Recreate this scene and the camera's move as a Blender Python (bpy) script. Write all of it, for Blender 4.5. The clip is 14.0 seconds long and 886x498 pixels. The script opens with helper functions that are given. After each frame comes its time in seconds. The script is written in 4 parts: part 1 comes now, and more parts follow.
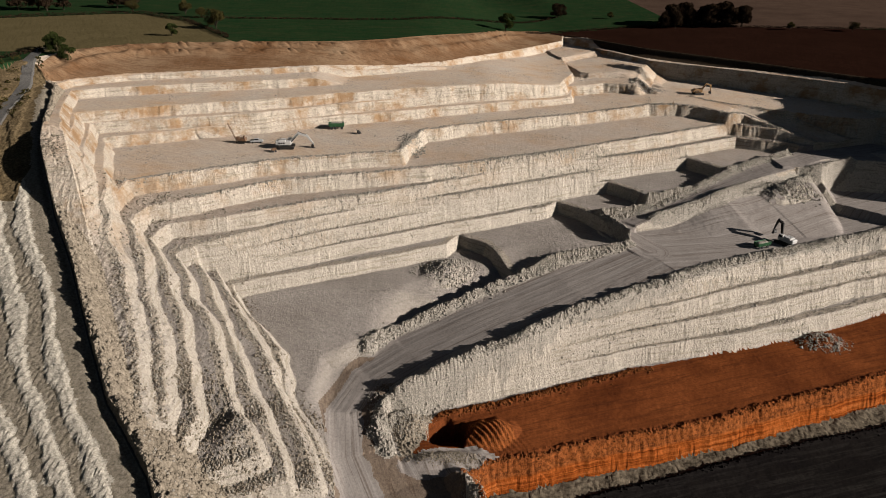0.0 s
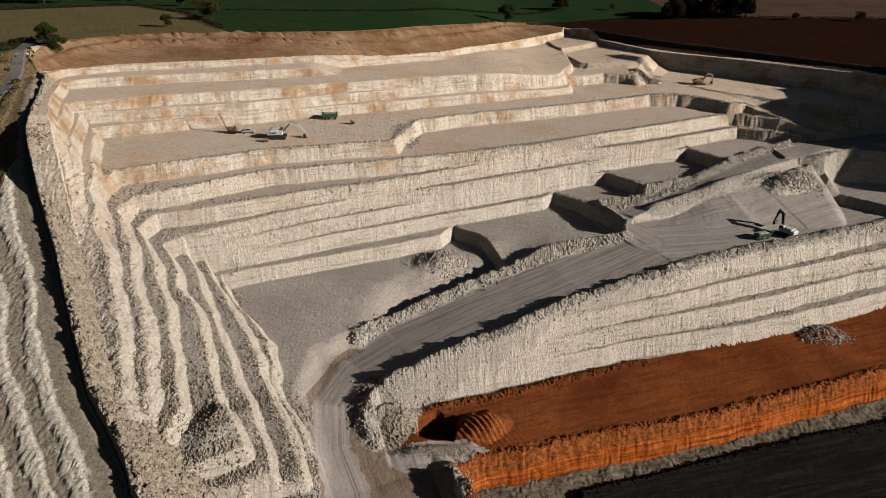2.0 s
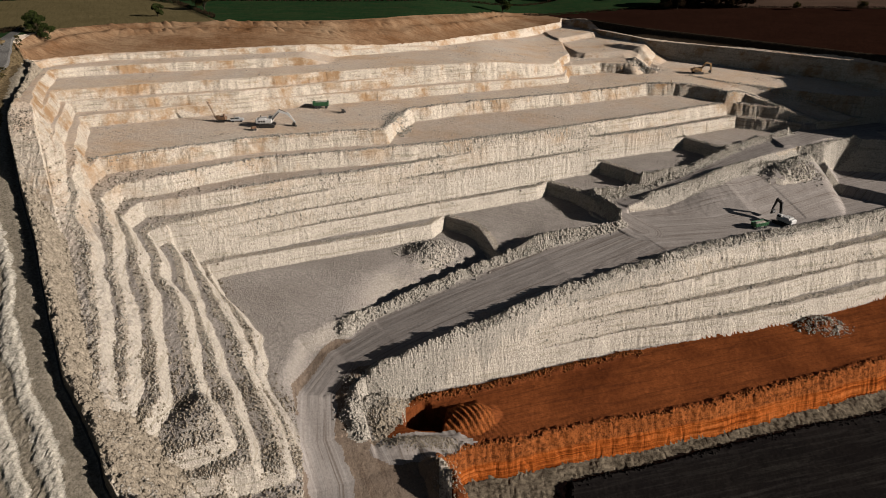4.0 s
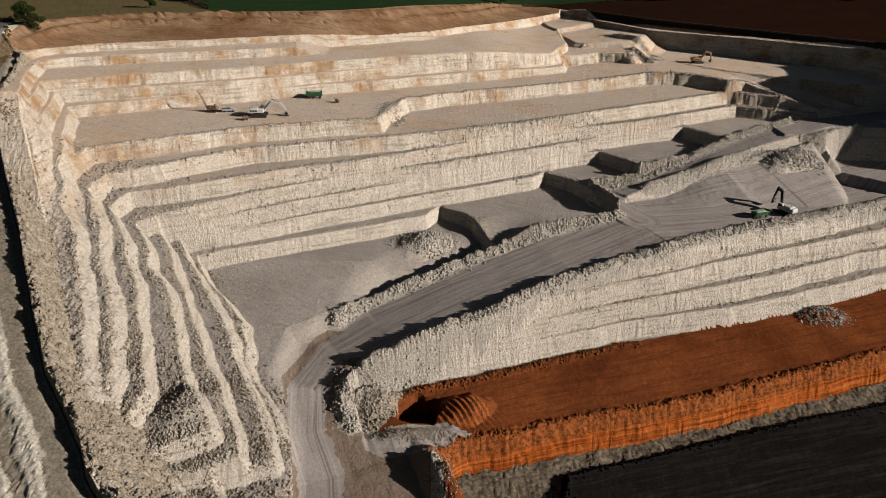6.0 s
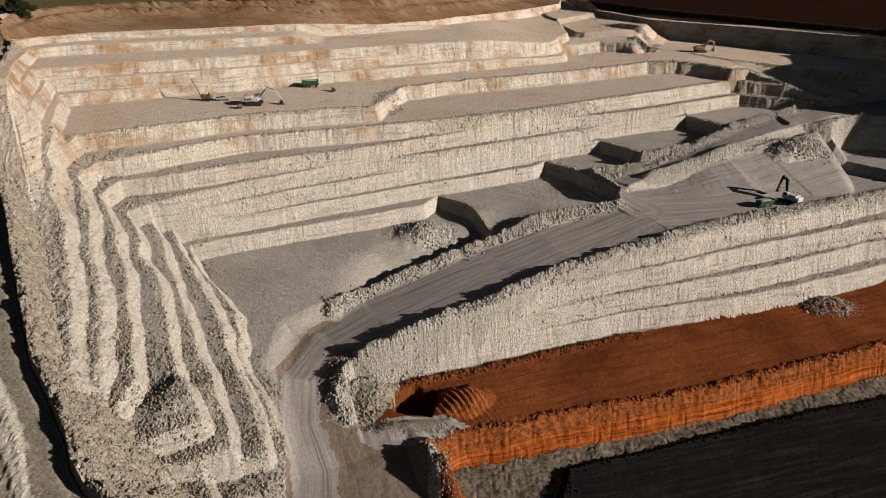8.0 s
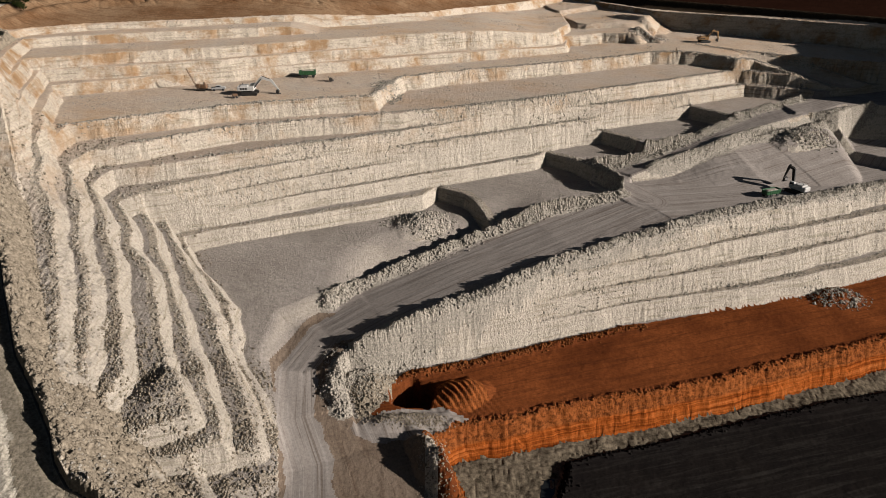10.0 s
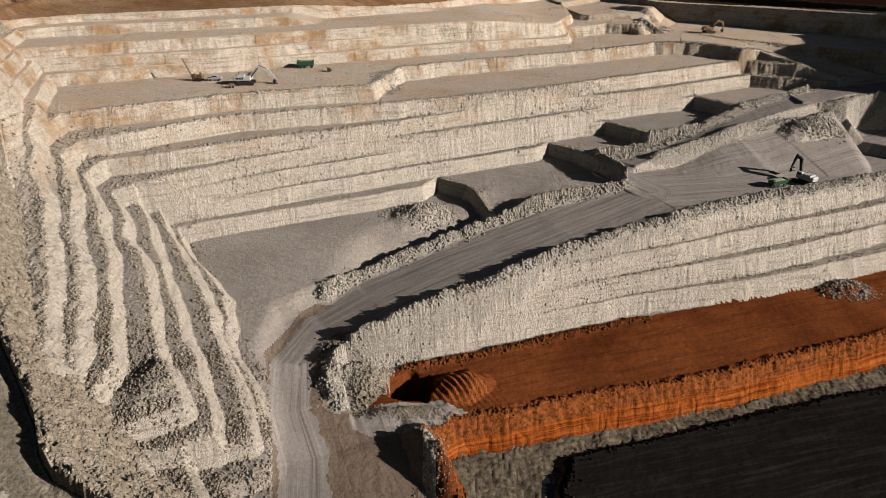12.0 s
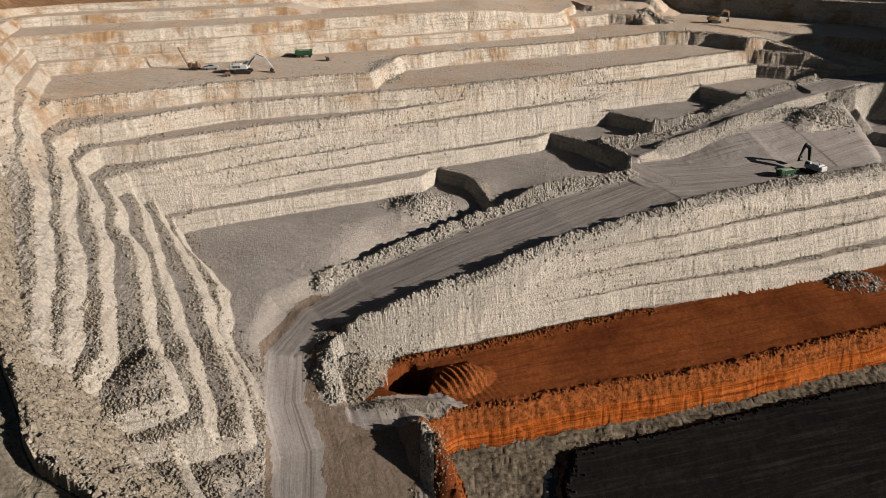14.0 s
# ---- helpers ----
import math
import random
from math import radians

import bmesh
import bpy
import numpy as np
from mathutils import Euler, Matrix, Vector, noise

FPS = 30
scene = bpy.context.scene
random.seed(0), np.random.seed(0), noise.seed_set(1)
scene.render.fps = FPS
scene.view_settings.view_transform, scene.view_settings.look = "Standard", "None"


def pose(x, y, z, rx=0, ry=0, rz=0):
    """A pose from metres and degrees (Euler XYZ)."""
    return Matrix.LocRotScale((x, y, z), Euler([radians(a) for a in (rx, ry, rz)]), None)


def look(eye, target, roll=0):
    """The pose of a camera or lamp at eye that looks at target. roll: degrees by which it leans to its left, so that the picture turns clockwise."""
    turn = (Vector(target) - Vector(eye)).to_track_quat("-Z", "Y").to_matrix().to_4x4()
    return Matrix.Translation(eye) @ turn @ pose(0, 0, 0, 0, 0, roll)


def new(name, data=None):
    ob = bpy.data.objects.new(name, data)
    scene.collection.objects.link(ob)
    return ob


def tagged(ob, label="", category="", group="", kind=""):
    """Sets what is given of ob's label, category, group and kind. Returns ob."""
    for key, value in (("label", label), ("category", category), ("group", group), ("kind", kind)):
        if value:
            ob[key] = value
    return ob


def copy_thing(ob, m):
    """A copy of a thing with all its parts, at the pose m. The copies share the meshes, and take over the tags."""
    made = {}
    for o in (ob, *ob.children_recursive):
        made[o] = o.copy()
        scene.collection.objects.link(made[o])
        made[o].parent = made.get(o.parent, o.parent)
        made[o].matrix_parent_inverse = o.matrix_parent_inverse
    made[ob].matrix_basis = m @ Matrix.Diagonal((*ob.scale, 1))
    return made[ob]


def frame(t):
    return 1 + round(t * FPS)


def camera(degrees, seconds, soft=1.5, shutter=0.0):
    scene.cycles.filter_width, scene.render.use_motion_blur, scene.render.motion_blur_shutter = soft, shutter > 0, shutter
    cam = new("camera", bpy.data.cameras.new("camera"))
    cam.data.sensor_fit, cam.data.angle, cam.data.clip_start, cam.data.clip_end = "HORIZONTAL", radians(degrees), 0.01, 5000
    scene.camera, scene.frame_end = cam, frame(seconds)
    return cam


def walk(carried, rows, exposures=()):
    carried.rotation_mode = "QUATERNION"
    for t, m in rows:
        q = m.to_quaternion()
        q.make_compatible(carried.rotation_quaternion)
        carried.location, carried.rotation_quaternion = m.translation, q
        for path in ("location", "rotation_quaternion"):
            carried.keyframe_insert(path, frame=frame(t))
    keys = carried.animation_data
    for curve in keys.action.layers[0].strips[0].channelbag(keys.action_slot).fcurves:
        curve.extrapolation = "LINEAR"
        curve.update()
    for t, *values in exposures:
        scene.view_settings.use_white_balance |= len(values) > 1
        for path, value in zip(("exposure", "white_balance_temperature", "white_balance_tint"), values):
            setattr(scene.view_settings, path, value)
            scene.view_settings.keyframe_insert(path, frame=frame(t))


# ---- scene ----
# Camera: seconds, eye in metres, yaw, pitch, roll in degrees
cam = camera(70.56, 14.0, soft=0.6)
PATH = [
    (0, -5.76, -11.82, 109.96, -1.473, -26.611, -1.123),
    (0.5, -4.47, -11.29, 109.20, -1.288, -26.689, -1.017),
    (1, -3.20, -10.55, 108.20, -1.095, -26.743, -0.939),
    (1.5, -2.06, -10.01, 107.35, -0.952, -26.835, -0.875),
    (2, -0.88, -9.47, 106.55, -0.843, -26.927, -0.823),
    (2.5, 0.27, -8.95, 105.54, -0.747, -27.013, -0.759),
    (3, 1.39, -8.42, 104.64, -0.679, -27.082, -0.717),
    (3.5, 2.51, -7.89, 103.57, -0.602, -27.154, -0.667),
    (4, 3.54, -7.39, 102.49, -0.534, -27.200, -0.619),
    (6.5, 6.57, -4.62, 97.58, -0.279, -27.493, -0.244),
    (7, 6.84, -4.02, 96.49, -0.250, -27.568, -0.196),
    (7.5, 6.98, -3.37, 95.41, -0.236, -27.612, -0.175),
    (8, 7.22, -2.67, 94.35, -0.200, -27.630, -0.142),
    (10.5, 8.99, 0.18, 88.55, 0.213, -27.620, 0.192),
    (11, 9.32, 0.72, 87.46, 0.299, -27.618, 0.254),
    (11.5, 9.61, 1.36, 86.45, 0.391, -27.627, 0.300),
    (12, 9.77, 2.04, 85.49, 0.462, -27.661, 0.354),
    (12.5, 9.90, 2.69, 84.42, 0.532, -27.705, 0.389),
    (13, 10.17, 3.37, 83.44, 0.601, -27.730, 0.427),
    (13.5, 10.55, 3.89, 82.37, 0.720, -27.740, 0.461),
    (14, 10.83, 4.54, 81.27, 0.810, -27.747, 0.523),
]
walk(cam, [(t, pose(x, y, z, 0, 0, yaw) @ pose(0, 0, 0, 90 + pitch, 0, 0) @ pose(0, 0, 0, 0, 0, -roll)) for t, x, y, z, yaw, pitch, roll in PATH])

# Daylight: a low autumn sun from the east-south-east and a clear sky
SUN_FROM = Vector((0.945, -0.31, 0.382)).normalized()
world = bpy.data.worlds.new("sky")
world.use_nodes = True
scene.world = world
sky = world.node_tree.nodes.new("ShaderNodeTexSky")
sky.sky_type = 'NISHITA'
sky.sun_disc = False
sky.sun_elevation = math.asin(SUN_FROM.z)
sky.sun_rotation = math.atan2(SUN_FROM.x, SUN_FROM.y)
back = world.node_tree.nodes["Background"]
world.node_tree.links.new(sky.outputs[0], back.inputs[0])
back.inputs[1].default_value = 0.0135
sun = new("sun", bpy.data.lights.new("sun", 'SUN'))
sun.data.energy, sun.data.angle, sun.data.color = 5.0, radians(0.53), (1.0, 0.924, 0.858)
sun.matrix_world = look(SUN_FROM * 500, (0, 0, 0))
scene.view_settings.exposure = 1.32

# ---- materials ----


TONE = (0.36, 0.36, 0.36)


def material(name, build, rough=0.9):
    m = bpy.data.materials.new(name)
    m.use_nodes = True
    nt = m.node_tree
    b = nt.nodes["Principled BSDF"]
    b.inputs["Roughness"].default_value = rough
    b.inputs["Specular IOR Level"].default_value = 0.0 if rough > 0.85 else 0.4
    build(nt, b)
    # one tone for the whole dusty place
    for link in list(b.inputs["Base Color"].links):
        nt.links.new(mix(nt, 1.0, link.from_socket, TONE, "MULTIPLY"), b.inputs["Base Color"])
    return m


def node(nt, kind, **kw):
    n = nt.nodes.new(kind)
    for k, v in kw.items():
        if k in n.inputs:
            n.inputs[k].default_value = v
    return n


def coords(nt, sx=1, sy=1, sz=1, turn=0.0):
    tc = nt.nodes.new("ShaderNodeNewGeometry")
    spin = nt.nodes.new("ShaderNodeMapping")
    spin.inputs["Rotation"].default_value = (0, 0, turn)
    nt.links.new(tc.outputs["Position"], spin.inputs["Vector"])
    mp = nt.nodes.new("ShaderNodeMapping")
    mp.inputs["Scale"].default_value = (sx, sy, sz)
    nt.links.new(spin.outputs[0], mp.inputs["Vector"])
    return mp.outputs[0]


def noise_tex(nt, scale, detail=6, rough=0.6, vec=None, warp=0.0):
    n = node(nt, "ShaderNodeTexNoise", Scale=scale, Detail=detail, Roughness=rough, Distortion=warp)
    nt.links.new(vec if vec is not None else coords(nt), n.inputs["Vector"])
    return n.outputs["Fac"]


def ramp(nt, fac, stops):
    r = nt.nodes.new("ShaderNodeValToRGB")
    el = r.color_ramp.elements
    while len(el) < len(stops):
        el.new(0.5)
    for e, (p, c) in zip(el, stops):
        e.position, e.color = p, (*c, 1) if len(c) == 3 else c
    nt.links.new(fac, r.inputs[0])
    return r.outputs[0]


def grey(v):
    return (v, v, v)


def mix(nt, fac, a, b, mode="MIX"):
    n = nt.nodes.new("ShaderNodeMix")
    n.data_type, n.blend_type = 'RGBA', mode
    for key, v in ((0, fac), (6, a), (7, b)):
        if isinstance(v, (int, float)):
            n.inputs[key].default_value = v
        elif isinstance(v, tuple):
            n.inputs[key].default_value = (*v, 1)
        else:
            nt.links.new(v, n.inputs[key])
    return n.outputs[2]


def bump(nt, b, fac, strength=0.5, dist=0.3):
    n = node(nt, "ShaderNodeBump", Strength=strength, Distance=dist)
    nt.links.new(fac, n.inputs["Height"])
    nt.links.new(n.outputs[0], b.inputs["Normal"])


def plain(name, colour, rough=0.5, metal=0.0, vary=0.25, scale=3.0):
    def build(nt, b):
        f = noise_tex(nt, scale)
        lo, hi = tuple(c * (1 - vary) for c in colour), tuple(min(1, c * (1 + vary)) for c in colour)
        nt.links.new(ramp(nt, f, [(0.3, lo), (0.7, hi)]), b.inputs["Base Color"])
        b.inputs["Metallic"].default_value = metal
    return material(name, build, rough)


def slope(nt, lo=0.75, hi=0.93):
    g = nt.nodes.new("ShaderNodeNewGeometry")
    s = nt.nodes.new("ShaderNodeSeparateXYZ")
    nt.links.new(g.outputs["True Normal"], s.inputs[0])
    r = nt.nodes.new("ShaderNodeMapRange")
    r.inputs[1].default_value, r.inputs[2].default_value = lo, hi
    nt.links.new(s.outputs[2], r.inputs[0])
    return r.outputs[0]


def height_mask(nt, lo, hi):
    g = nt.nodes.new("ShaderNodeNewGeometry")
    x = nt.nodes.new("ShaderNodeSeparateXYZ")
    nt.links.new(g.outputs["Position"], x.inputs[0])
    r = nt.nodes.new("ShaderNodeMapRange")
    r.inputs[1].default_value, r.inputs[2].default_value = lo, hi
    nt.links.new(x.outputs[2], r.inputs[0])
    return r.outputs[0]


def times(nt, a, b):
    m = nt.nodes.new("ShaderNodeMath")
    m.operation = 'MULTIPLY'
    for i, v in ((0, a), (1, b)):
        if isinstance(v, (int, float)):
            m.inputs[i].default_value = v
        else:
            nt.links.new(v, m.inputs[i])
    return m.outputs[0]


def limestone(nt, b):
    """Pale oolitic limestone: cream faces with digger marks, bedding and ochre staining; dusty trodden flats."""
    upper = height_mask(nt, 16, 36)
    ribs = noise_tex(nt, 1.0, 7, 0.72, coords(nt, 1.3, 1.3, 0.55), 0.6)
    beds = noise_tex(nt, 1.0, 5, 0.6, coords(nt, 0.07, 0.07, 1.1))
    speck = noise_tex(nt, 1.35, 8, 0.82)
    face = mix(nt, upper, (0.765, 0.68, 0.565), (0.86, 0.745, 0.60))
    face = mix(nt, ramp(nt, beds, [(0.36, grey(0.6)), (0.47, grey(0))]), face, (0.46, 0.395, 0.30))
    face = mix(nt, 0.25, face, ramp(nt, ribs, [(0.34, grey(0.42)), (0.62, grey(1.0))]), "MULTIPLY")
    face = mix(nt, 0.82, face, ramp(nt, speck, [(0.36, grey(0.42)), (0.46, grey(0.9)), (0.60, grey(1.2))]), "MULTIPLY")
    stain = ramp(nt, noise_tex(nt, 0.06, 6, 0.7), [(0.47, grey(0)), (0.6, grey(1))])
    face = mix(nt, times(nt, times(nt, stain, upper), 0.8), face, (0.46, 0.25, 0.10))
    flat = mix(nt, upper, ramp(nt, noise_tex(nt, 0.05, 6), [(0.3, (0.44, 0.385, 0.335)), (0.7, (0.58, 0.515, 0.458))]),
               ramp(nt, noise_tex(nt, 0.045, 6, 0.65), [(0.3, (0.88, 0.60, 0.375)), (0.46, (0.92, 0.72, 0.54)), (0.7, (0.90, 0.775, 0.64))]))
    flat = mix(nt, 0.45, flat, ramp(nt, noise_tex(nt, 1.3, 9, 0.8), [(0.38, grey(0.5)), (0.52, grey(1.0)), (0.62, grey(1.2))]), "MULTIPLY")
    drag = noise_tex(nt, 1.0, 6, 0.7, coords(nt, 0.12, 0.8, 0.5, 0.5), 1.5)
    flat = mix(nt, 0.35, flat, ramp(nt, drag, [(0.35, grey(0.6)), (0.6, grey(1.05))]), "MULTIPLY")
    nt.links.new(mix(nt, slope(nt, 0.62, 0.9), face, flat), b.inputs["Base Color"])
    n1 = node(nt, "ShaderNodeBump", Strength=0.6, Distance=0.45)
    nt.links.new(ribs, n1.inputs["Height"])
    n2 = node(nt, "ShaderNodeBump", Strength=1.0, Distance=0.55)
    nt.links.new(speck, n2.inputs["Height"])
    nt.links.new(n1.outputs[0], n2.inputs["Normal"])
    nt.links.new(n2.outputs[0], b.inputs["Normal"])


def ironstone(nt, b):
    """Rusty bedded ironstone with darker weathered top and lighter bands."""
    beds = noise_tex(nt, 1.0, 6, 0.65, coords(nt, 0.05, 0.05, 1.3))
    ribs = noise_tex(nt, 1.0, 6, 0.7, coords(nt, 1.1, 1.1, 0.3))
    c = ramp(nt, beds, [(0.34, (0.20, 0.043, 0.011)), (0.5, (0.46, 0.115, 0.024)), (0.66, (0.62, 0.19, 0.05))])
    c = mix(nt, 0.35, c, ramp(nt, ribs, [(0.33, grey(0.4)), (0.6, grey(1.1))]), "MULTIPLY")
    c = mix(nt, 0.6, c, ramp(nt, noise_tex(nt, 2.0, 8, 0.8), [(0.3, grey(0.5)), (0.65, grey(1.2))]), "MULTIPLY")
    thin = noise_tex(nt, 1.0, 4, 0.6, coords(nt, 0.02, 0.02, 3.2))
    c = mix(nt, 0.5, c, ramp(nt, thin, [(0.4, grey(0.55)), (0.55, grey(1.15))]), "MULTIPLY")
    rubbly = mix(nt, ramp(nt, noise_tex(nt, 0.9, 8, 0.8), [(0.42, grey(0)), (0.55, grey(1))]), (0.075, 0.03, 0.014), (0.42, 0.14, 0.045))
    edge = mix(nt, 0.35, height_mask(nt, -27.6, -25.6), noise_tex(nt, 0.5, 4), "ADD")
    c = mix(nt, ramp(nt, edge, [(0.4, grey(0)), (0.8, grey(0.7))]), c, rubbly)
    nt.links.new(c, b.inputs["Base Color"])
    bump(nt, b, noise_tex(nt, 1.2, 8, 0.75), 0.9, 0.5)


def tracked(lo, hi, mark, turn, strength=0.4):
    """A floor of fines with the marks of wheels and blades along one way."""
    def build(nt, b):
        a = ramp(nt, noise_tex(nt, 0.05, 7, 0.65), [(0.3, lo), (0.7, hi)])
        streak = noise_tex(nt, 1.0, 7, 0.7, coords(nt, 0.05, 0.75, 0.3, turn), 0.8)
        a = mix(nt, ramp(nt, streak, [(0.48, grey(0)), (0.68, grey(0.75))]), a, mark)
        a = mix(nt, 0.6, a, ramp(nt, noise_tex(nt, 1.5, 9, 0.8), [(0.38, grey(0.55)), (0.52, grey(1)), (0.63, grey(1.25))]), "MULTIPLY")
        nt.links.new(a, b.inputs["Base Color"])
        bump(nt, b, noise_tex(nt, 1.2, 8, 0.75), strength, 0.3)
    return build


def two_scale(lo, hi, big=0.05, small=1.5, strength=0.5, stretch=None, turn=0.0):
    def build(nt, b):
        vec = coords(nt, *stretch, turn) if stretch else None
        a = ramp(nt, noise_tex(nt, big, 5, vec=vec), [(0.3, lo), (0.7, hi)])
        c = ramp(nt, noise_tex(nt, small, 8, 0.75), [(0.38, tuple(v * 0.5 for v in lo)), (0.62, tuple(v * 1.3 for v in hi))])
        nt.links.new(mix(nt, 0.62, a, c), b.inputs["Base Color"])
        bump(nt, b, noise_tex(nt, small * 1.5, 8, 0.75), strength, 0.3)
    return build


M_LIME = material("pale_limestone", limestone)


def road_dust(nt, b):
    """Grey limestone dust with the wheel lines of dump trucks along the run of the road."""
    vec = nt.nodes.new("ShaderNodeCombineXYZ")
    for key, socket, scale in (("across", 0, 1.0), ("along", 1, 0.02)):
        at = nt.nodes.new("ShaderNodeAttribute")
        at.attribute_name = key
        nt.links.new(times(nt, at.outputs["Fac"], scale), vec.inputs[socket])
    lines = noise_tex(nt, 0.75, 7, 0.78, vec.outputs[0], 0.9)
    c = ramp(nt, noise_tex(nt, 0.05, 7, 0.65), [(0.3, (0.34, 0.297, 0.266)), (0.7, (0.47, 0.418, 0.378))])
    c = mix(nt, ramp(nt, lines, [(0.53, grey(0)), (0.62, grey(0.8))]), c, (0.21, 0.168, 0.138))
    c = mix(nt, ramp(nt, lines, [(0.36, grey(0.6)), (0.46, grey(0))]), c, (0.60, 0.55, 0.505))
    c = mix(nt, 0.55, c, ramp(nt, noise_tex(nt, 1.5, 9, 0.8), [(0.38, grey(0.6)), (0.52, grey(1)), (0.63, grey(1.2))]), "MULTIPLY")
    nt.links.new(c, b.inputs["Base Color"])
    bump(nt, b, lines, 0.4, 0.2)


M_ROAD = material("haul_road_dust", road_dust)
M_SOIL = material("brown_subsoil", tracked((0.21, 0.105, 0.048), (0.42, 0.28, 0.17), (0.16, 0.078, 0.036), 0.0))
M_RED = material("red_ironstone_floor", tracked((0.13, 0.036, 0.013), (0.30, 0.09, 0.029), (0.085, 0.027, 0.012), -0.3))
M_ORANGE = material("orange_ironstone_face", ironstone)
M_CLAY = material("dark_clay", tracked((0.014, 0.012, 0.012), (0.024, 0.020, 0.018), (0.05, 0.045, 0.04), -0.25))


M_SPOIL = material("grey_spoil", two_scale((0.22, 0.185, 0.13), (0.40, 0.345, 0.27), 0.25, 1.5, 0.9))
M_SPOIL_WHITE = material("white_spoil", two_scale((0.46, 0.415, 0.34), (0.70, 0.64, 0.53), 0.3, 1.7, 1.0))
M_SCRUB = material("scrub_bank", two_scale((0.07, 0.050, 0.024), (0.25, 0.185, 0.105), 0.12, 1.2, 0.9))
M_GREEN = material("winter_wheat", tracked((0.014, 0.046, 0.017), (0.026, 0.060, 0.022), (0.085, 0.078, 0.036), -0.2, 0.1))
M_PLOUGH = material("ploughed_field", tracked((0.027, 0.0115, 0.0075), (0.038, 0.0165, 0.0105), (0.020, 0.009, 0.006), 0.7, 0.3))
M_STUBBLE = material("stubble_field", tracked((0.15, 0.12, 0.056), (0.20, 0.158, 0.078), (0.11, 0.09, 0.042), 1.1, 0.2))
M_FALLOW = material("fallow_field", tracked((0.10, 0.064, 0.046), (0.15, 0.098, 0.07), (0.085, 0.05, 0.037), 0.2, 0.2))
M_ROCK = material("broken_limestone", two_scale((0.36, 0.322, 0.268), (0.62, 0.56, 0.475), 0.4, 1.8, 0.9))
M_TARMAC = material("farm_track_tarmac", two_scale((0.13, 0.123, 0.115), (0.20, 0.19, 0.175), 0.2, 2.0, 0.2))
M_LEAF = material("autumn_leaves", two_scale((0.045, 0.040, 0.014), (0.085, 0.070, 0.024), 0.2, 1.5, 0.1))
M_LEAF_GREEN = material("dull_green_leaves", two_scale((0.022, 0.034, 0.010), (0.05, 0.062, 0.018), 0.2, 1.5, 0.1))
M_LEAF_DARK = material("dark_wood_leaves", two_scale((0.030, 0.018, 0.012), (0.052, 0.034, 0.020), 0.2, 1.5, 0.1))
M_BARK = plain("bark", (0.07, 0.055, 0.04), 0.95)
M_WHITE = plain("white_machine_paint", (0.72, 0.70, 0.66), 0.45, 0, 0.12, 1.0)
M_STEEL = plain("dark_track_steel", (0.045, 0.04, 0.035), 0.6, 0.4)
M_GREENPAINT = plain("green_machine_paint", (0.030, 0.13, 0.045), 0.5, 0, 0.25, 1.0)
M_YELLOW = plain("yellow_machine_paint", (0.36, 0.19, 0.055), 0.5, 0, 0.25, 1.0)
M_RUST = plain("rust_brown_paint", (0.20, 0.105, 0.05), 0.7, 0, 0.3, 1.0)
M_GLASS = plain("dark_cab_glass", (0.02, 0.024, 0.028), 0.1, 0, 0.1)
M_RUBBER = plain("black_rubber", (0.018, 0.017, 0.016), 0.8)
M_SILVER = plain("silver_car_paint", (0.50, 0.50, 0.49), 0.35, 0.2, 0.1)
M_WATER = plain("still_water", (0.018, 0.02, 0.02), 0.08, 0, 0.1)
M_LEDGE = material("dusty_ledge", two_scale((0.40, 0.338, 0.265), (0.60, 0.518, 0.418), 0.08, 1.6, 0.6))
M_TALUS = material("grey_talus", two_scale((0.22, 0.18, 0.132), (0.48, 0.405, 0.312), 0.25, 1.3, 1.0))
M_WET = material("wet_mud", two_scale((0.045, 0.036, 0.024), (0.27, 0.22, 0.158), 0.12, 0.6, 0.8))
M_BUND = material("dark_topsoil", two_scale((0.030, 0.021, 0.014), (0.085, 0.062, 0.042), 0.2, 1.4, 0.7))
M_VERGE = material("rutted_verge", tracked((0.25, 0.185, 0.135), (0.34, 0.265, 0.205), (0.17, 0.115, 0.08), -1.9, 0.8))
M_CLOD = material("ironstone_clods", two_scale((0.16, 0.05, 0.016), (0.34, 0.12, 0.04), 0.4, 2.0, 0.8))

# ---- the lie of the land: crest lines of the benches, in metres ----
B1 = [(60, 60), (45, 165), (30.3, 180.2), (24.3, 188.7), (16.2, 203.4), (6.1, 210.3), (1, 202.2), (-17.9, 193.3), (-37.5, 185.1), (-55.9, 177.4), (-71.5, 172.3), (-64.5, 161.6), (-58.5, 155), (-51.7, 146.8), (-46, 132), (-39, 121), (-30, 109.7), (-25.5, 100), (-37.5, 94.5), (-33.6, 89), (-28, 80), (-26, 60), (-26, -300)]
B2 = [(90, 60), (75, 195), (62.5, 217.5), (57.5, 226.1), (48.4, 233.9), (42.6, 228.1), (26.5, 220.7), (10.1, 213.6), (-14, 202.5), (-38, 191), (-63.4, 178.7), (-76.9, 174.3), (-71.8, 166.3), (-63.8, 155.4), (-56.6, 145.9), (-50, 134), (-45.5, 126), (-39, 115.6), (-33.3, 104), (-47.8, 100), (-41, 91), (-36, 84), (-33, 60), (-33, -300)]
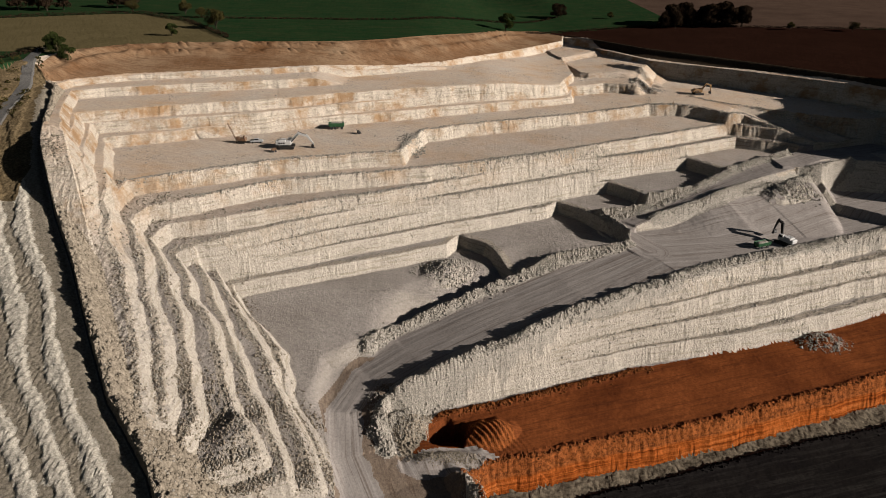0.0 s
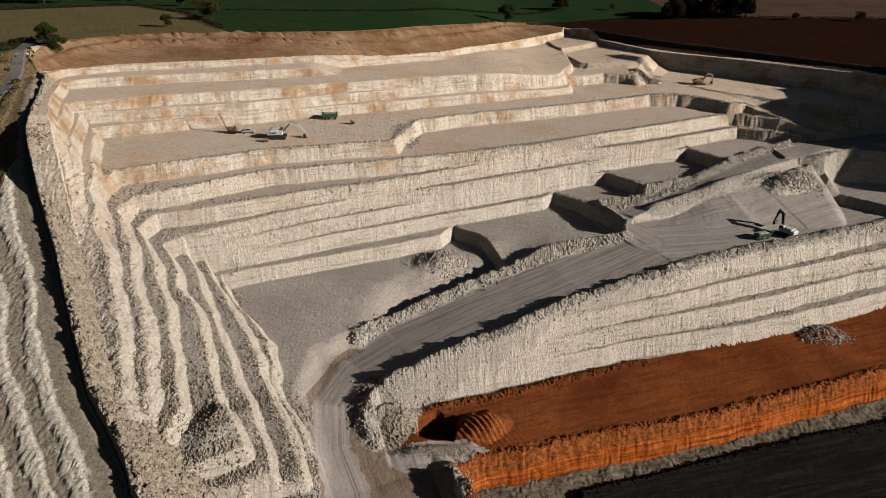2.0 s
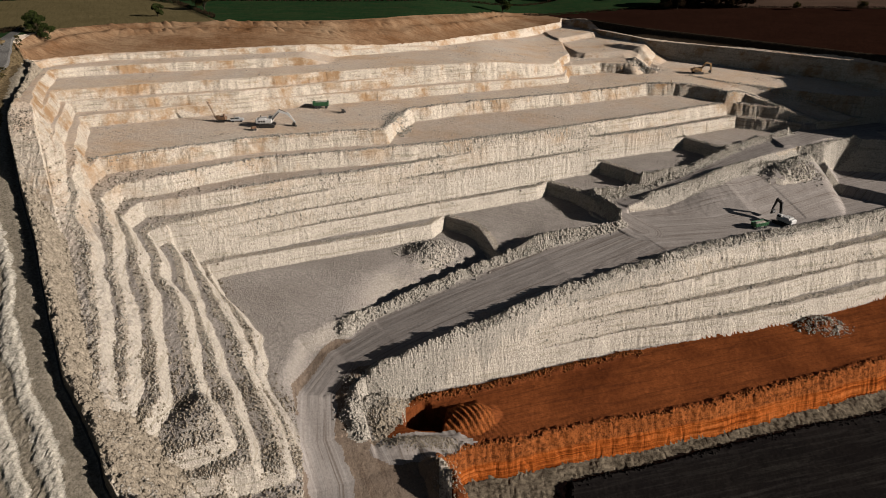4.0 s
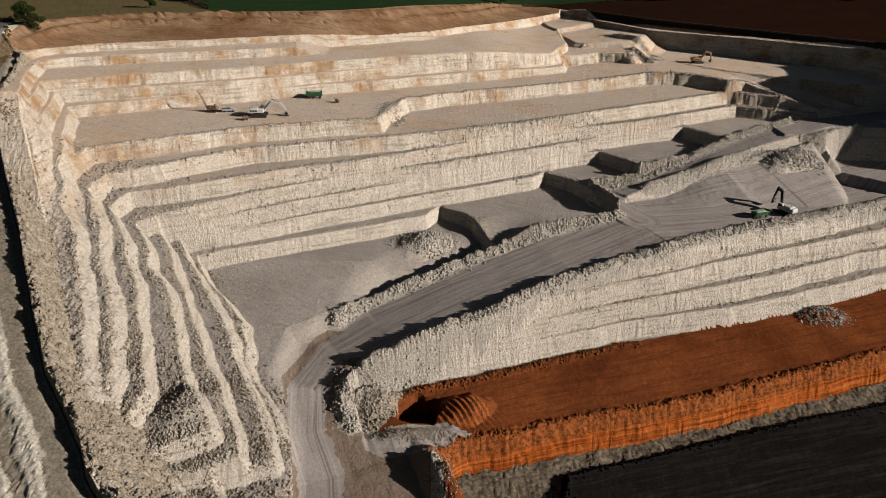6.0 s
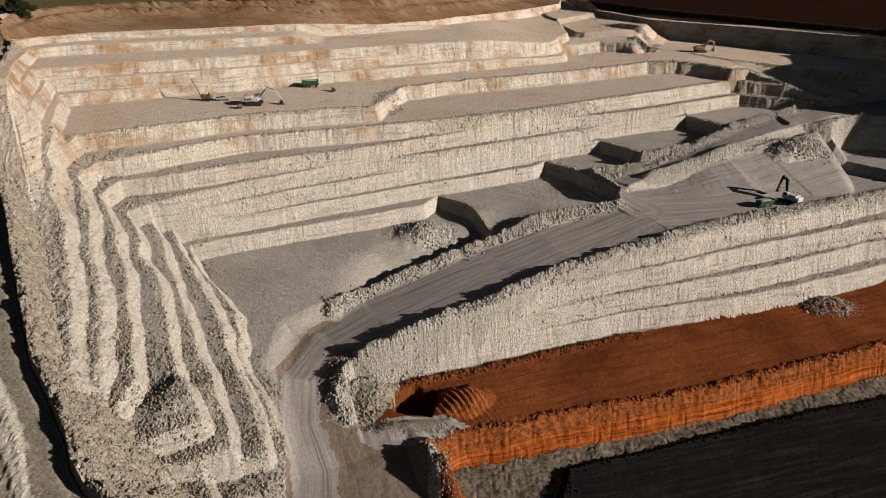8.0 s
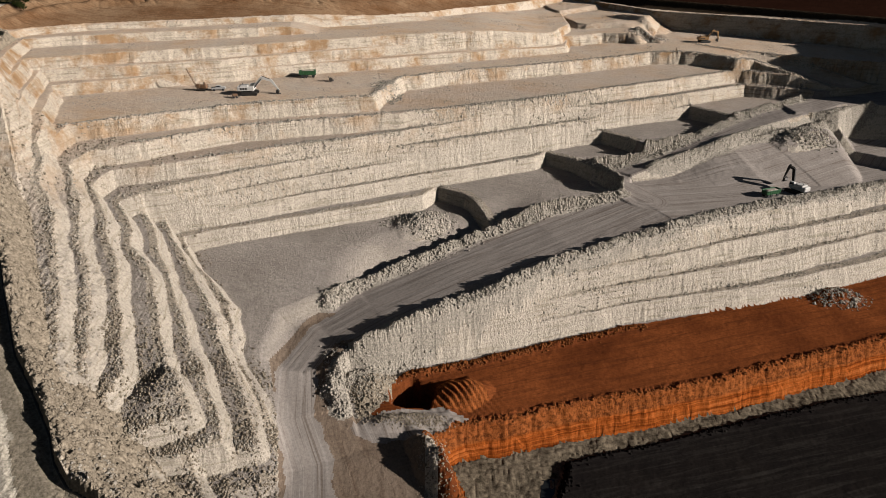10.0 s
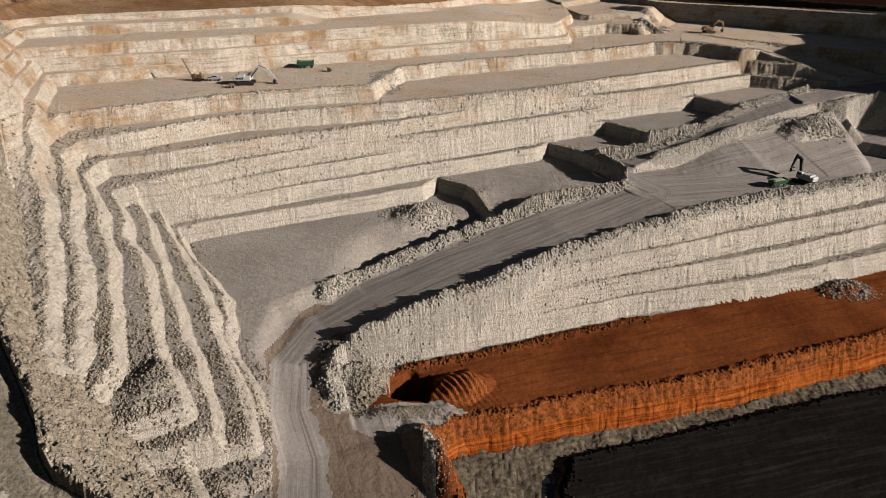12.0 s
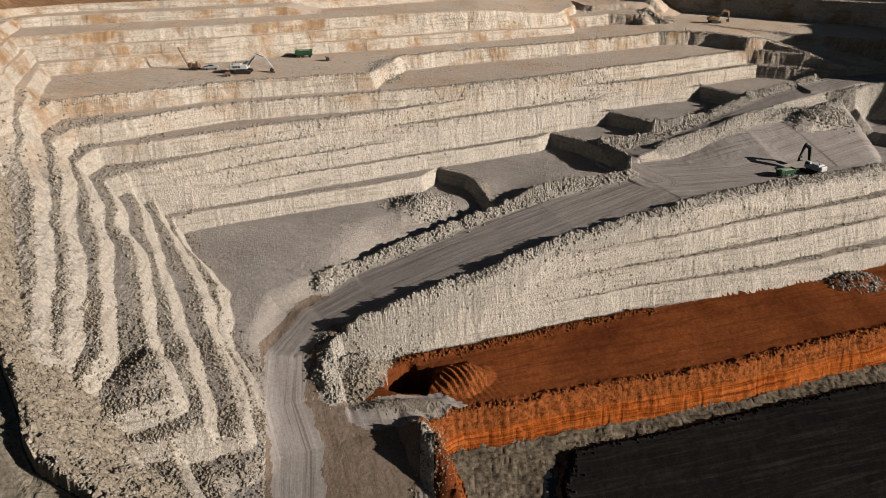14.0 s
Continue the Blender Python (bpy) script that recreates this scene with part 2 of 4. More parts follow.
B3 = [(110, 60), (95, 212), (85.3, 227.2), (81, 236.7), (72.3, 245.3), (63.1, 242.9), (26.7, 225.6), (-5.6, 210.2), (-38.1, 194), (-70, 176.9), (-82.5, 173.4), (-72.7, 157.8), (-63.1, 143.2), (-56.7, 131.3), (-49.5, 118.5), (-43, 109), (-40, 101.5), (-55, 97.5), (-52, 92.5), (-43.5, 80.7), (-40, 60), (-40, -300)]
B4 = [(140, 60), (128, 238), (123.6, 250.8), (119.6, 256.9), (113.5, 264.7), (105.9, 262), (66, 247.4), (27, 230.8), (-5.6, 214.3), (-38.2, 197), (-73.2, 177.2), (-87.9, 170.2), (-77.2, 153.9), (-67.1, 141.5), (-62.4, 129.7), (-57, 118), (-51, 111), (-47.5, 106), (-56, 102), (-64, 97), (-56, 88), (-50, 80), (-46, 60), (-46, -300)]
B5 = [(185, 60), (172, 250), (170, 268), (165.5, 273.9), (153.7, 277.6), (143.5, 282.5), (125.6, 274.3), (109.5, 265.5), (93.3, 258.1), (51.2, 238), (3.1, 215.2), (-38.3, 199.5), (-73.9, 182.2), (-91, 177.4), (-94.9, 171.1), (-84.9, 156.1), (-77.8, 144.9), (-70.6, 128), (-64.5, 113), (-66, 105), (-68, 98), (-60, 88), (-53, 76), (-50, 60), (-50, -300)]
B6 = [(400, 100), (230, 225), (184.6, 266.9), (168.2, 278.9), (149.3, 291.8), (127.3, 281.4), (111.1, 272.8), (94.4, 264.6), (51.6, 242.7), (3.2, 222.1), (-29, 211.4), (-58.9, 203.2), (-83.9, 186.5), (-97.9, 179.5), (-100.5, 172.7), (-94.5, 161.9), (-87.6, 148.3), (-78.9, 131.9), (-72, 116), (-71, 104), (-64, 91), (-57, 79), (-53, 60), (-53, -300)]
B7 = [(410, 120), (235, 235), (190, 266), (156, 283), (140.1, 287.9), (130.4, 295.6), (119.2, 300.4), (104.9, 301.2), (90.1, 295.6), (75, 289), (60.5, 282.6), (46.7, 277.6), (33.2, 271.7), (20.3, 267), (5.3, 260.4), (-7.9, 253.4), (-10.7, 245.3), (-15, 232), (-16.5, 222.8), (-27.0, 221.1), (-39.8, 217.1), (-55.0, 213.6), (-60.5, 212.0), (-80.2, 202), (-107, 187.7), (-107.5, 172.6), (-102.2, 161.7), (-96.5, 152.4), (-88.8, 137.9), (-81.6, 124.4), (-75, 108), (-67, 92), (-60, 80), (-56, 60), (-56, -300)]
B8 = [(80, 420), (72, 330), (66.3, 308.6), (32.6, 292.1), (-8.5, 275.5), (-45.6, 261.5), (-79.1, 247), (-109.6, 234.7), (-130.2, 223.7), (-114, 188.6), (-100.9, 163.8), (-92, 147), (-85, 133)]
B9 = [(84, 420), (74, 345), (64, 314.4), (33.1, 299.2), (-8.6, 282.3), (-46, 266), (-79.2, 249.5), (-110.5, 238.9), (-138, 230.8), (-122.5, 194.4), (-107, 162.9), (-98, 147), (-90, 133)]
B10 = [(88, 420), (76, 350), (60.2, 311.8), (32.7, 297.7), (-8.6, 284.9), (-46.4, 270.8), (-80.1, 254.9), (-112.1, 245.3), (-142.6, 231), (-126.2, 194.4), (-111.2, 166.6), (-101, 147), (-93, 133)]
B11 = [(-40, 330), (-46, 290.5), (-68.7, 283.2), (-97, 273.9), (-119.8, 267.6), (-141, 260.5), (-156, 254), (-140, 215.5), (-127.4, 193.9)]
B12 = [(30, 338), (8.8, 331.8), (2.9, 332.3), (-20, 320.6), (-46.7, 307.6), (-72.1, 298.2), (-96, 289.4), (-119.2, 282.3), (-141.4, 275.6), (-159, 262.7), (-163, 250)]
STEPS_NORTH = [B1, B2, B3, B4, B5, B6, B7]
STEPS_TOP = [B8, B9, B10]
R1 = [(-10, 100), (-17, 124), (-20, 130), (-17, 134.5), (-12.6, 135.2), (-5.6, 137.6), (3.8, 141.7), (10.2, 144.8), (18.5, 147.7), (27.0, 151.3), (36.1, 156.5), (45.3, 160.5), (54.6, 164.2), (64.2, 168.3), (76.3, 172.8), (104, 186), (131, 196), (159, 208), (181, 217), (420, 320)]
R2 = [(-10, 100), (-17, 124), (-20, 130), (-17, 134.5), (-12.7, 135.5), (-5.7, 137.8), (3.8, 141.4), (10.4, 144.2), (18.7, 147.0), (27.3, 150.5), (36.6, 155.1), (45.8, 158.9), (55.2, 162.5), (64.8, 166.2), (77.0, 170.3), (105, 182), (130, 190.5), (157, 200.5), (177, 208), (420, 310)]
R3 = [(-10, 100), (-17, 124), (-20, 130), (-17, 134.5), (-12.8, 135.8), (-5.7, 138.0), (3.9, 141.1), (10.6, 143.6), (18.9, 146.3), (27.7, 149.6), (37.1, 153.6), (46.4, 157.2), (55.9, 160.7), (65.4, 163.9), (77.7, 167.6), (103, 175.5), (128, 184.5), (158, 197), (179, 204), (420, 300)]
R4 = [(-10, 100), (-17, 124), (-20, 130), (-17, 134.5), (-12, 136.5), (2, 140.2), (20, 145.8), (39, 152.5), (60, 160), (81, 165.5), (102, 170), (127, 178.4), (155, 188.5), (176, 197), (420, 292)]
ORANGE = [(30, -300), (24, 60), (16, 85), (9, 104), (4, 112), (11, 117.6), (25, 120.8), (39, 125), (62, 130.5), (86, 136.6), (112, 145.3), (136, 153), (420, 245)]
CLAY = [(38, -300), (35, 80), (35.5, 104), (39.6, 114.7), (55.5, 118.8), (72.4, 123.9), (90.3, 129.3), (109, 134.8), (141.9, 142.9), (420, 225)]
BERM_N = [(-25.1, 153.0), (-16.6, 161.2), (2.0, 170.8), (12.5, 177.0), (22.4, 181.7), (44.4, 192.2), (60.8, 198.3), (70.9, 202.3), (64.3, 222.1), (75.3, 224.5), (87.3, 228.2), (100.1, 233.6), (113.8, 240.0), (129.4, 249.9), (145.2, 258.4), (159.5, 265.1)]
BERM_Q = [(84.9, 220.3), (97.7, 223.7), (112.1, 228.1), (125.6, 234.0), (136.2, 237.5), (149.7, 241.6), (164.6, 247.9), (184.6, 256.6)]
BERM_S = [(-17, 119), (-20.3, 124), (-18.6, 129.2), (-12.5, 135.0), (-5.6, 137.5), (3.7, 141.9), (10.1, 145.3), (18.3, 148.2), (26.8, 152.0), (35.7, 157.6), (44.8, 161.8), (54.1, 165.6), (63.8, 170.0), (75.8, 174.8), (93.7, 184.2), (107.5, 190.1), (131.4, 199.2), (175.6, 215.6), (300, 275)]
DIVIDE = [(-27, -300), (-27, 92), (-31, 111), (-38, 133), (-36, 146)] + BERM_N + [(230, 292), (500, 400)]
ROAD_A = [(-16, 40, -25), (-19, 85, -22.5), (-22, 103, -20.5), (-28, 116, -18), (-30, 130, -14.5), (-24, 142, -11), (-12, 150, -8), (12, 162, -3.2), (43, 178, 1.6), (76, 198, 4.8), (130, 208, 4.3), (250, 260, 4)]
ROAD_B = [(78, 198, 4.6), (68.8, 213.3, 5.6), (72.5, 221.1, 6.6), (82.8, 225.4, 8.5), (100.2, 231.7, 12.8), (115.5, 237.0, 16.4), (130.0, 244.5, 18.6), (141.7, 249.6, 20), (156.8, 255.9, 21.4), (172.4, 264.6, 22.2), (193, 262, 22.4), (213.9, 256, 23), (300, 236, 24)]
WEST = [(-45, -300), (-45, 60), (-46, 74), (-50, 76.7), (-60, 81), (-64, 85), (-67, 90), (-76, 100.5), (-82, 107), (-92.5, 123.5), (-106.3, 146.4), (-119, 165), (-130, 184), (-142, 208), (-148, 222), (-160, 250), (-172, 262)]
RIM = [(-178, 262), (-173.7, 275.7), (-168.5, 290.8), (-153.7, 306.2), (-136.4, 313.2), (-104, 319.7), (-76.1, 323.9), (-48.8, 328), (-24.3, 339.9), (-3.4, 359.9), (15.2, 386), (44, 438), (72, 470), (92, 450), (108, 424), (132, 390), (170, 355), (206, 320), (224, 303), (250, 270), (285, 236), (350, 190), (520, 118)]
WALL_E = [(60, 520), (92, 440), (103, 407), (125, 369), (164, 341), (205, 305), (216, 293), (240, 266), (275, 232), (340, 186), (510, 112)]
SOIL_EDGE = [(-172, 228), (-165, 256), (-159.5, 264), (-141.6, 277), (-119.4, 283.6), (-96.3, 290.7), (-72.5, 299.5), (-47, 309), (-20.4, 322), (2, 334.5), (15.4, 350.2), (36, 372.4), (64.3, 409), (84, 432), (90, 460)]

E1 = [(55, 420), (52, 332), (60.4, 317.3), (67.3, 323.7), (88.7, 332.8), (103.9, 328.4), (108, 336), (120, 362), (130, 385), (140, 440)]
E2 = [(70, 420), (80, 352), (84.2, 348.9), (96.7, 349.1), (121.5, 351.9), (130, 365), (135, 400), (140, 440)]
EC = [(50, 420), (56, 367), (72, 382), (86, 394), (100, 405), (106, 412), (130, 440)]
E3 = [(132, 316), (137.8, 308.8), (145.8, 303.8), (157.9, 299.2), (171.3, 292.4), (182.8, 288.2), (192.6, 284.1), (210.9, 281), (250, 262), (420, 180)]
PLATFORM = [(176, 262), (170.8, 258), (166.7, 249.1), (168.9, 243), (174.8, 237.3), (184.9, 227.5), (300, 150)]
BLOCK = [(150, 248.3), (166.8, 247.3), (186.6, 258.9), (196.5, 252.8), (209.2, 245.4), (330, 190)]
ROAD_C = [(115.8, 316.1, 38), (127.6, 312.3, 37.5), (142.3, 294.3, 35), (156.2, 287, 31.5), (170.5, 281.3, 28), (179, 276, 25.5), (196.6, 268.7, 23), (215.2, 261.5, 22.5), (300, 235, 22)]

CELL = 0.42


def spread(lo, hi, step, far):
    """Even steps in the quarry, growing ones from its edge to the horizon."""
    mid = list(np.arange(lo, hi, step))
    grow, up, down = step, [mid[-1]], [mid[0]]
    while up[-1] < far:
        grow *= 1.06
        up.append(up[-1] + grow)
        down.append(down[-1] - grow)
    return np.array(down[:0:-1] + mid + up[1:])


XS = spread(-178, 236, CELL, 3500)
YS = spread(62, 415, CELL, 3500)
GX, GY = (a.astype(np.float32) for a in np.meshgrid(XS, YS))


def lattice(ix, iy, seed):
    h = (ix * 374761393 + iy * 668265263 + seed * 974634777) & 0xFFFFFFFF
    h = ((h ^ (h >> 13)) * 1274126177) & 0xFFFFFFFF
    return ((h ^ (h >> 16)) & 0xFFFF) / 65535.0


def grain(x, y, size, seed=0):
    """Smooth value noise from -1 to 1, with lumps of the given size."""
    u, v = x / size, y / size
    iu, iv = np.floor(u).astype(np.int64), np.floor(v).astype(np.int64)
    fu, fv = u - iu, v - iv
    fu, fv = fu * fu * (3 - 2 * fu), fv * fv * (3 - 2 * fv)
    a, b = lattice(iu, iv, seed), lattice(iu + 1, iv, seed)
    c, d = lattice(iu, iv + 1, seed), lattice(iu + 1, iv + 1, seed)
    return 2 * ((a * (1 - fu) + b * fu) * (1 - fv) + (c * (1 - fu) + d * fu) * fv) - 1


def ease(lo, hi, v):
    u = np.clip((v - lo) / (hi - lo), 0, 1)
    return u * u * (3 - 2 * u)


def nearest(line, x, y):
    """Signed distance to a line (left of its run is positive), and how far along it the nearest place lies."""
    best = np.full(x.shape, 1e18, np.float32)
    side, along, run = np.zeros(x.shape, np.float32), np.zeros(x.shape, np.float32), 0.0
    for (ax, ay), (bx, by) in zip(line[:-1], line[1:]):
        dx, dy = bx - ax, by - ay
        length = math.hypot(dx, dy)
        px, py = x - ax, y - ay
        s = np.clip((px * dx + py * dy) / length ** 2, 0, 1)
        d = (px - s * dx) ** 2 + (py - s * dy) ** 2
        cross = (dx * py - dy * px) / length
        tie = 2e-5 * d + 1e-4
        take = (d < best - tie) | ((np.abs(d - best) <= tie) & (np.abs(cross) > np.abs(side)))
        best = np.where(take, np.minimum(d, best), best)
        side = np.where(take, cross, side)
        along = np.where(take, run + s * length, along)
        run += length
    best = np.sqrt(best)
    return np.where(side >= 0, best, -best), along


def across(line):
    return nearest(line, GX, GY)[0]


def profile(line):
    """Distance across and height along a line that carries heights."""
    flat = [(a, b) for a, b, _ in line]
    d, along = nearest(flat, GX, GY)
    runs = np.concatenate([[0], np.cumsum([math.dist(a, b) for a, b in zip(flat[:-1], flat[1:])])])
    return d, np.interp(along, runs, [c for _, _, c in line])


def mound(h, x, y, rx, ry, tall, turn=0.0, seed=0):
    """A tipped heap on the land, steep-sided and lumpy."""
    c, s = math.cos(radians(turn)), math.sin(radians(turn))
    u, v = ((GX - x) * c + (GY - y) * s) / rx, (-(GX - x) * s + (GY - y) * c) / ry
    r = np.sqrt(u * u + v * v) + 0.12 * grain(GX, GY, 2.5, seed)
    return h + tall * np.clip(1.15 - r, 0, 0.85)


WOB_LOW = 0.6 * grain(GX, GY, 8, 1) + 0.32 * grain(GX, GY, 3.2, 2)
WOB = WOB_LOW + 0.16 * grain(GX, GY, 1.15, 3)
RUB = np.abs(grain(GX, GY, 1.1, 21)) + 0.6 * np.abs(grain(GX, GY, 0.7, 22)) + 0.7 * grain(GX, GY, 2.6, 23)


GOUGE = 0.75 * np.abs(grain(GX, GY, 1.9, 24)) + 0.4 * np.abs(grain(GX, GY, 0.9, 25)) - 0.4


def step_up(d, wide=1.9):
    """0 below a face, 1 above it; d is measured from the crest."""
    u = np.clip((d + wide) / wide, 0, 1)
    return u ** 0.85


def windrow(d, off=1.0, wide=1.1):
    """A low line of broken rock pushed up along a crest."""
    return np.exp(-((d - off) / wide) ** 2)


def rows_of(u, d):
    """Tipped rows along the spoil strip: 1 on a row, -1 between two."""
    return np.sin(6.283 * (d + 1.6 * grain(u, d, 22, 35) + 0.7 * grain(u, d, 6, 36)) / 6.8) + 0.45 * grain(u, d, 1.3, 33) + 0.5 * grain(u, d, 9, 37)


def land():
    x, y = GX, GY
    dip = -0.27 * np.maximum(0, 176 - np.maximum(y, 100)) - 0.1 * np.maximum(0, 100 - y)
    tall = 3.9 + 1.0 * ease(145, 190, y)
    low_end = ease(112, 150, y)
    rocky = np.zeros(x.shape)
    bench = np.zeros(x.shape, np.int8)
    bench_s = np.zeros(x.shape, np.int8)
    WAVE = 1.0 * grain(x, y, 7, 81) * ease(178, 165, y) * ease(-22, -34, x) * ease(112, 126, y)
    ledge = np.zeros(x.shape, bool)
    ledge_s = np.zeros(x.shape, bool)
    pit = dip.copy()
    d_3 = across(E3)
    keep_e = np.where(d_3 > 0, 1.0, ease(205, 160, x))
    for n, line in enumerate(STEPS_NORTH):
        raw = -across(line)
        d = raw + WOB * (0.5 if n < 5 else 0.9) * (1 + 0.8 * ease(168, 150, y)) * (1 - 0.45 * ease(132, 114, y)) + WAVE + 0.2 * GOUGE
        size = tall * ((0.5 + 0.5 * low_end) if n == 0 else (0.72 + 0.28 * low_end) if n == 1 else 1.0)
        pit += size * (keep_e if n > 4 else 1.0) * step_up(d, (1.3 if n < 5 else 1.8) + 1.1 * ease(180, 155, y))
        rocky = np.maximum(rocky, windrow(raw, 1.0) * (1.0 if n > 4 else 0.2))
        bench += d > -2.6
        ledge |= (d > 0.05) & (d < 2.3) & ((n < 4) | (y < 172))
    fade = ease(150, 185, y)
    stack_w = np.zeros(x.shape)
    for n, line in enumerate(STEPS_TOP):
        raw = -across(line)
        stack_w += 3.9 * fade * step_up(raw + WOB, 1.9)
        bench += (raw + WOB > -1.9) & (y > 150)
        rocky = np.maximum(rocky, 0.3 * windrow(raw))
    for line, end in ((B11, ease(-44, -62, x)), (B12, ease(20, -20, x))):
        stack_w += (3.4 if line is B11 else 2.5) * fade * end * step_up(-across(line) + WOB, 1.9)
    stack_w *= 1 - 0.3 * ease(20, 64, x)
    stack_e = 2.2 * ease(70, 135, x) * ease(285, 312, y)
    for line, size in ((E1, 4.6), (E2, 2.4), (EC, 2.2)):
        stack_e += size * step_up(across(line) + 1.2 * WOB, 3.0 + 4 * ease(97, 106, x))
    pit += np.maximum(stack_w, np.where(y > 280, stack_e, 0))
    # the ramp that winds down beside the upper pit
    d_c, z_c = profile(ROAD_C)
    pit = np.where(d_3 < 1.5, np.minimum(pit, z_c + 0.8 * np.maximum(0, np.abs(d_c) - 6.5) + 60 * ease(9, 30, np.where(d_c > 0, d_c, 0))), pit)
    pit = np.where(x > 160, np.maximum(pit, z_c - 1.6 * np.maximum(0, np.abs(d_c) - 3.5)), pit)
    rocky = np.maximum(rocky, 0.9 * windrow(d_3, 1.0))
    # south side: the wall that falls from the haul road to the ironstone floor
    d_4 = across(R4) + 0.6 * WOB + 0.2 * GOUGE
    d_orange = across(ORANGE) + 0.6 * WOB + 0.5 * np.abs(grain(GX, GY, 1.6, 71))
    low = -20 - 4 * ease(0, 45, -d_4)
    wavy = 0.35 + 0.45 * ease(65, 100, x)
    for line in (R1, R2, R3):
        d = across(line) + wavy * WOB + 0.35 * wavy * GOUGE
        low += 6 * step_up(d, 1.2 + 1.1 * ease(70, 100, x))
        ledge_s |= (d > 0.05) & (d < 2.6)
        bench_s += d > -2.3
    low += 6 * step_up(d_4, 1.5 + 0.8 * ease(70, 100, x)) + 40 * ease(3, 12, across(R1))
    ledge_s |= (d_4 > 0.05) & (d_4 < 2.6)
    low -= 8.6 * (1 - step_up(d_orange, 3.2))
    d_clay = across(CLAY) + 0.5 * WOB
    low += 1.8 * ease(1.2, -1.2, d_clay)
    d_a, z_a = profile(ROAD_A)
    run_a = nearest([(a, b) for a, b, _ in ROAD_A], x, y)[1]
    d_b, z_b = profile(ROAD_B)
    rise_b = np.where(d_b < 0, np.maximum(0, z_b - z_a - 3.4 - 11 * ease(160, 178, x) - 0.4 * np.maximum(0, -d_b - 8.5)), 0)
    top = z_a + rise_b * ease(80, 112, x)
    south = np.minimum(top, low)
    plat = across(PLATFORM)
    south += 4.0 * step_up(plat + 0.6 * WOB, 2.0) * (across(R1) > 3)
    south = np.where(x > 150, np.maximum(south, 21.5 - 200 * (1 - step_up(across(BLOCK) + 0.8 * WOB, 40))), south)
    d_div = across(DIVIDE)
    ledge = np.where(d_div > 0, ledge, ledge_s)
    bench = np.where(d_div > 0, bench, bench_s)
    bank_a = z_a - 1.7 * np.maximum(0, d_div - 0.8)
    pit = pit - 5.6 * ease(17, 2, d_div) * (d_div > 0) * ease(-27, -10, x) * ease(45, 18, x) * (y > 148)
    north = np.where(y > 148, np.maximum(pit, bank_a), pit)
    h = np.where(d_div > 0, north, south)
    soft = ease(-4, 4, -d_div)
    h = np.where((y < 154) & (x < -22), pit * (1 - soft) + south * soft, h)
    h = np.maximum(h, z_b - 1.7 * np.maximum(0, np.abs(d_b) - 6.5))
    # west spoil strip and the bank along it
    d_w = across(WEST)
    z_w = np.clip(22 + 0.40 * np.minimum(y - 140, 62) + 0.1 * np.clip(y - 202, 0, 60), -4, 60)
    u_w = -0.63 * x + 0.77 * y
    z_w = z_w + (0.6 * ease(-0.3, 0.7, rows_of(u_w, d_w)) + 0.3 * np.abs(grain(x, y, 1.3, 32)) + 0.25 * np.abs(grain(x, y, 0.8, 34))) * ease(5, 8, d_w)
    bank = z_w + 1.9 * ease(235, 205, y) - 1.5 * np.maximum(0, -d_w - 1.5)
    talus_w = (d_w <= 0) & (d_w > -26) & (bank > h - 0.4) & (y < 262)
    h = np.where(d_w > 0, z_w - 1.2 * np.exp(-((d_w - 1.2) / 1.2) ** 2), np.where(y < 262, np.maximum(h, np.where(d_w > -26, bank, -99)), h))
    # fields
    d_r = across(RIM)
    # unseen rise of the rim past x 227, added to shade the east floor
    z_rim = 60 - 13.2 * ease(-20, 92, x) + 18.5 * ease(227, 247, x) * ease(15, 7, d_r)
    clumps = 0.55 + 0.9 * np.abs(grain(x + 0.8 * d_r, y, 3.2, 91)) + 0.5 * grain(x, y, 9, 92)
    bund = 3.6 * np.exp(-((d_r + 6.5) / 3.2) ** 2) * ease(84, 100, x) + np.maximum(0, clumps) * (1.7 * np.exp(-((d_r + 4) / 2.2) ** 2) + 2.2 * np.exp(-((d_r + 11) / 2.6) ** 2)) * ease(70, 40, x)
    z_f = z_rim + bund + 0.05 * np.clip(d_r, 0, 240) * ease(35, 110, x)
    back = np.maximum(0, -d_r)
    d_soil = across(SOIL_EDGE)
    fall = back / np.maximum(back + np.maximum(d_soil, 0), 0.5)
    z_soil = 51.8 - 2.6 * ease(-62, -22, x) - 2.2 * ease(0, 70, x)
    ramp_n = z_rim + (z_soil - z_rim) * fall + bund * (1 - fall) - 2.0 * np.maximum(0, -d_soil)
    d_e = across(WALL_E) + 0.8 * WOB
    wall_e = z_rim + bund - 0.06 * np.minimum(back, 20) - (10 + 28 * ease(225, 245, x)) * (1 - step_up(d_e, 2.4)) - 3 * np.maximum(0, -d_e - 3)
    inside = np.maximum(h, np.where(x < 92, ramp_n, wall_e))
    inside = np.where((x > 60) & (x < 92) & (d_soil < 0), np.maximum(inside, wall_e), inside)
    h = np.where((d_r > 0) & (y > 200), z_f, np.where(y > 200, inside, h))
    west_face = (d_w <= 0) & (d_w > -40) & (y < 200)
    rocky = np.maximum(rocky, np.where(west_face, 0.45 * ease(-40, -26, d_w) + 0.5 * ease(-16, -10, d_w), 0))
    rocky = np.where(d_div > 0, rocky, 0)
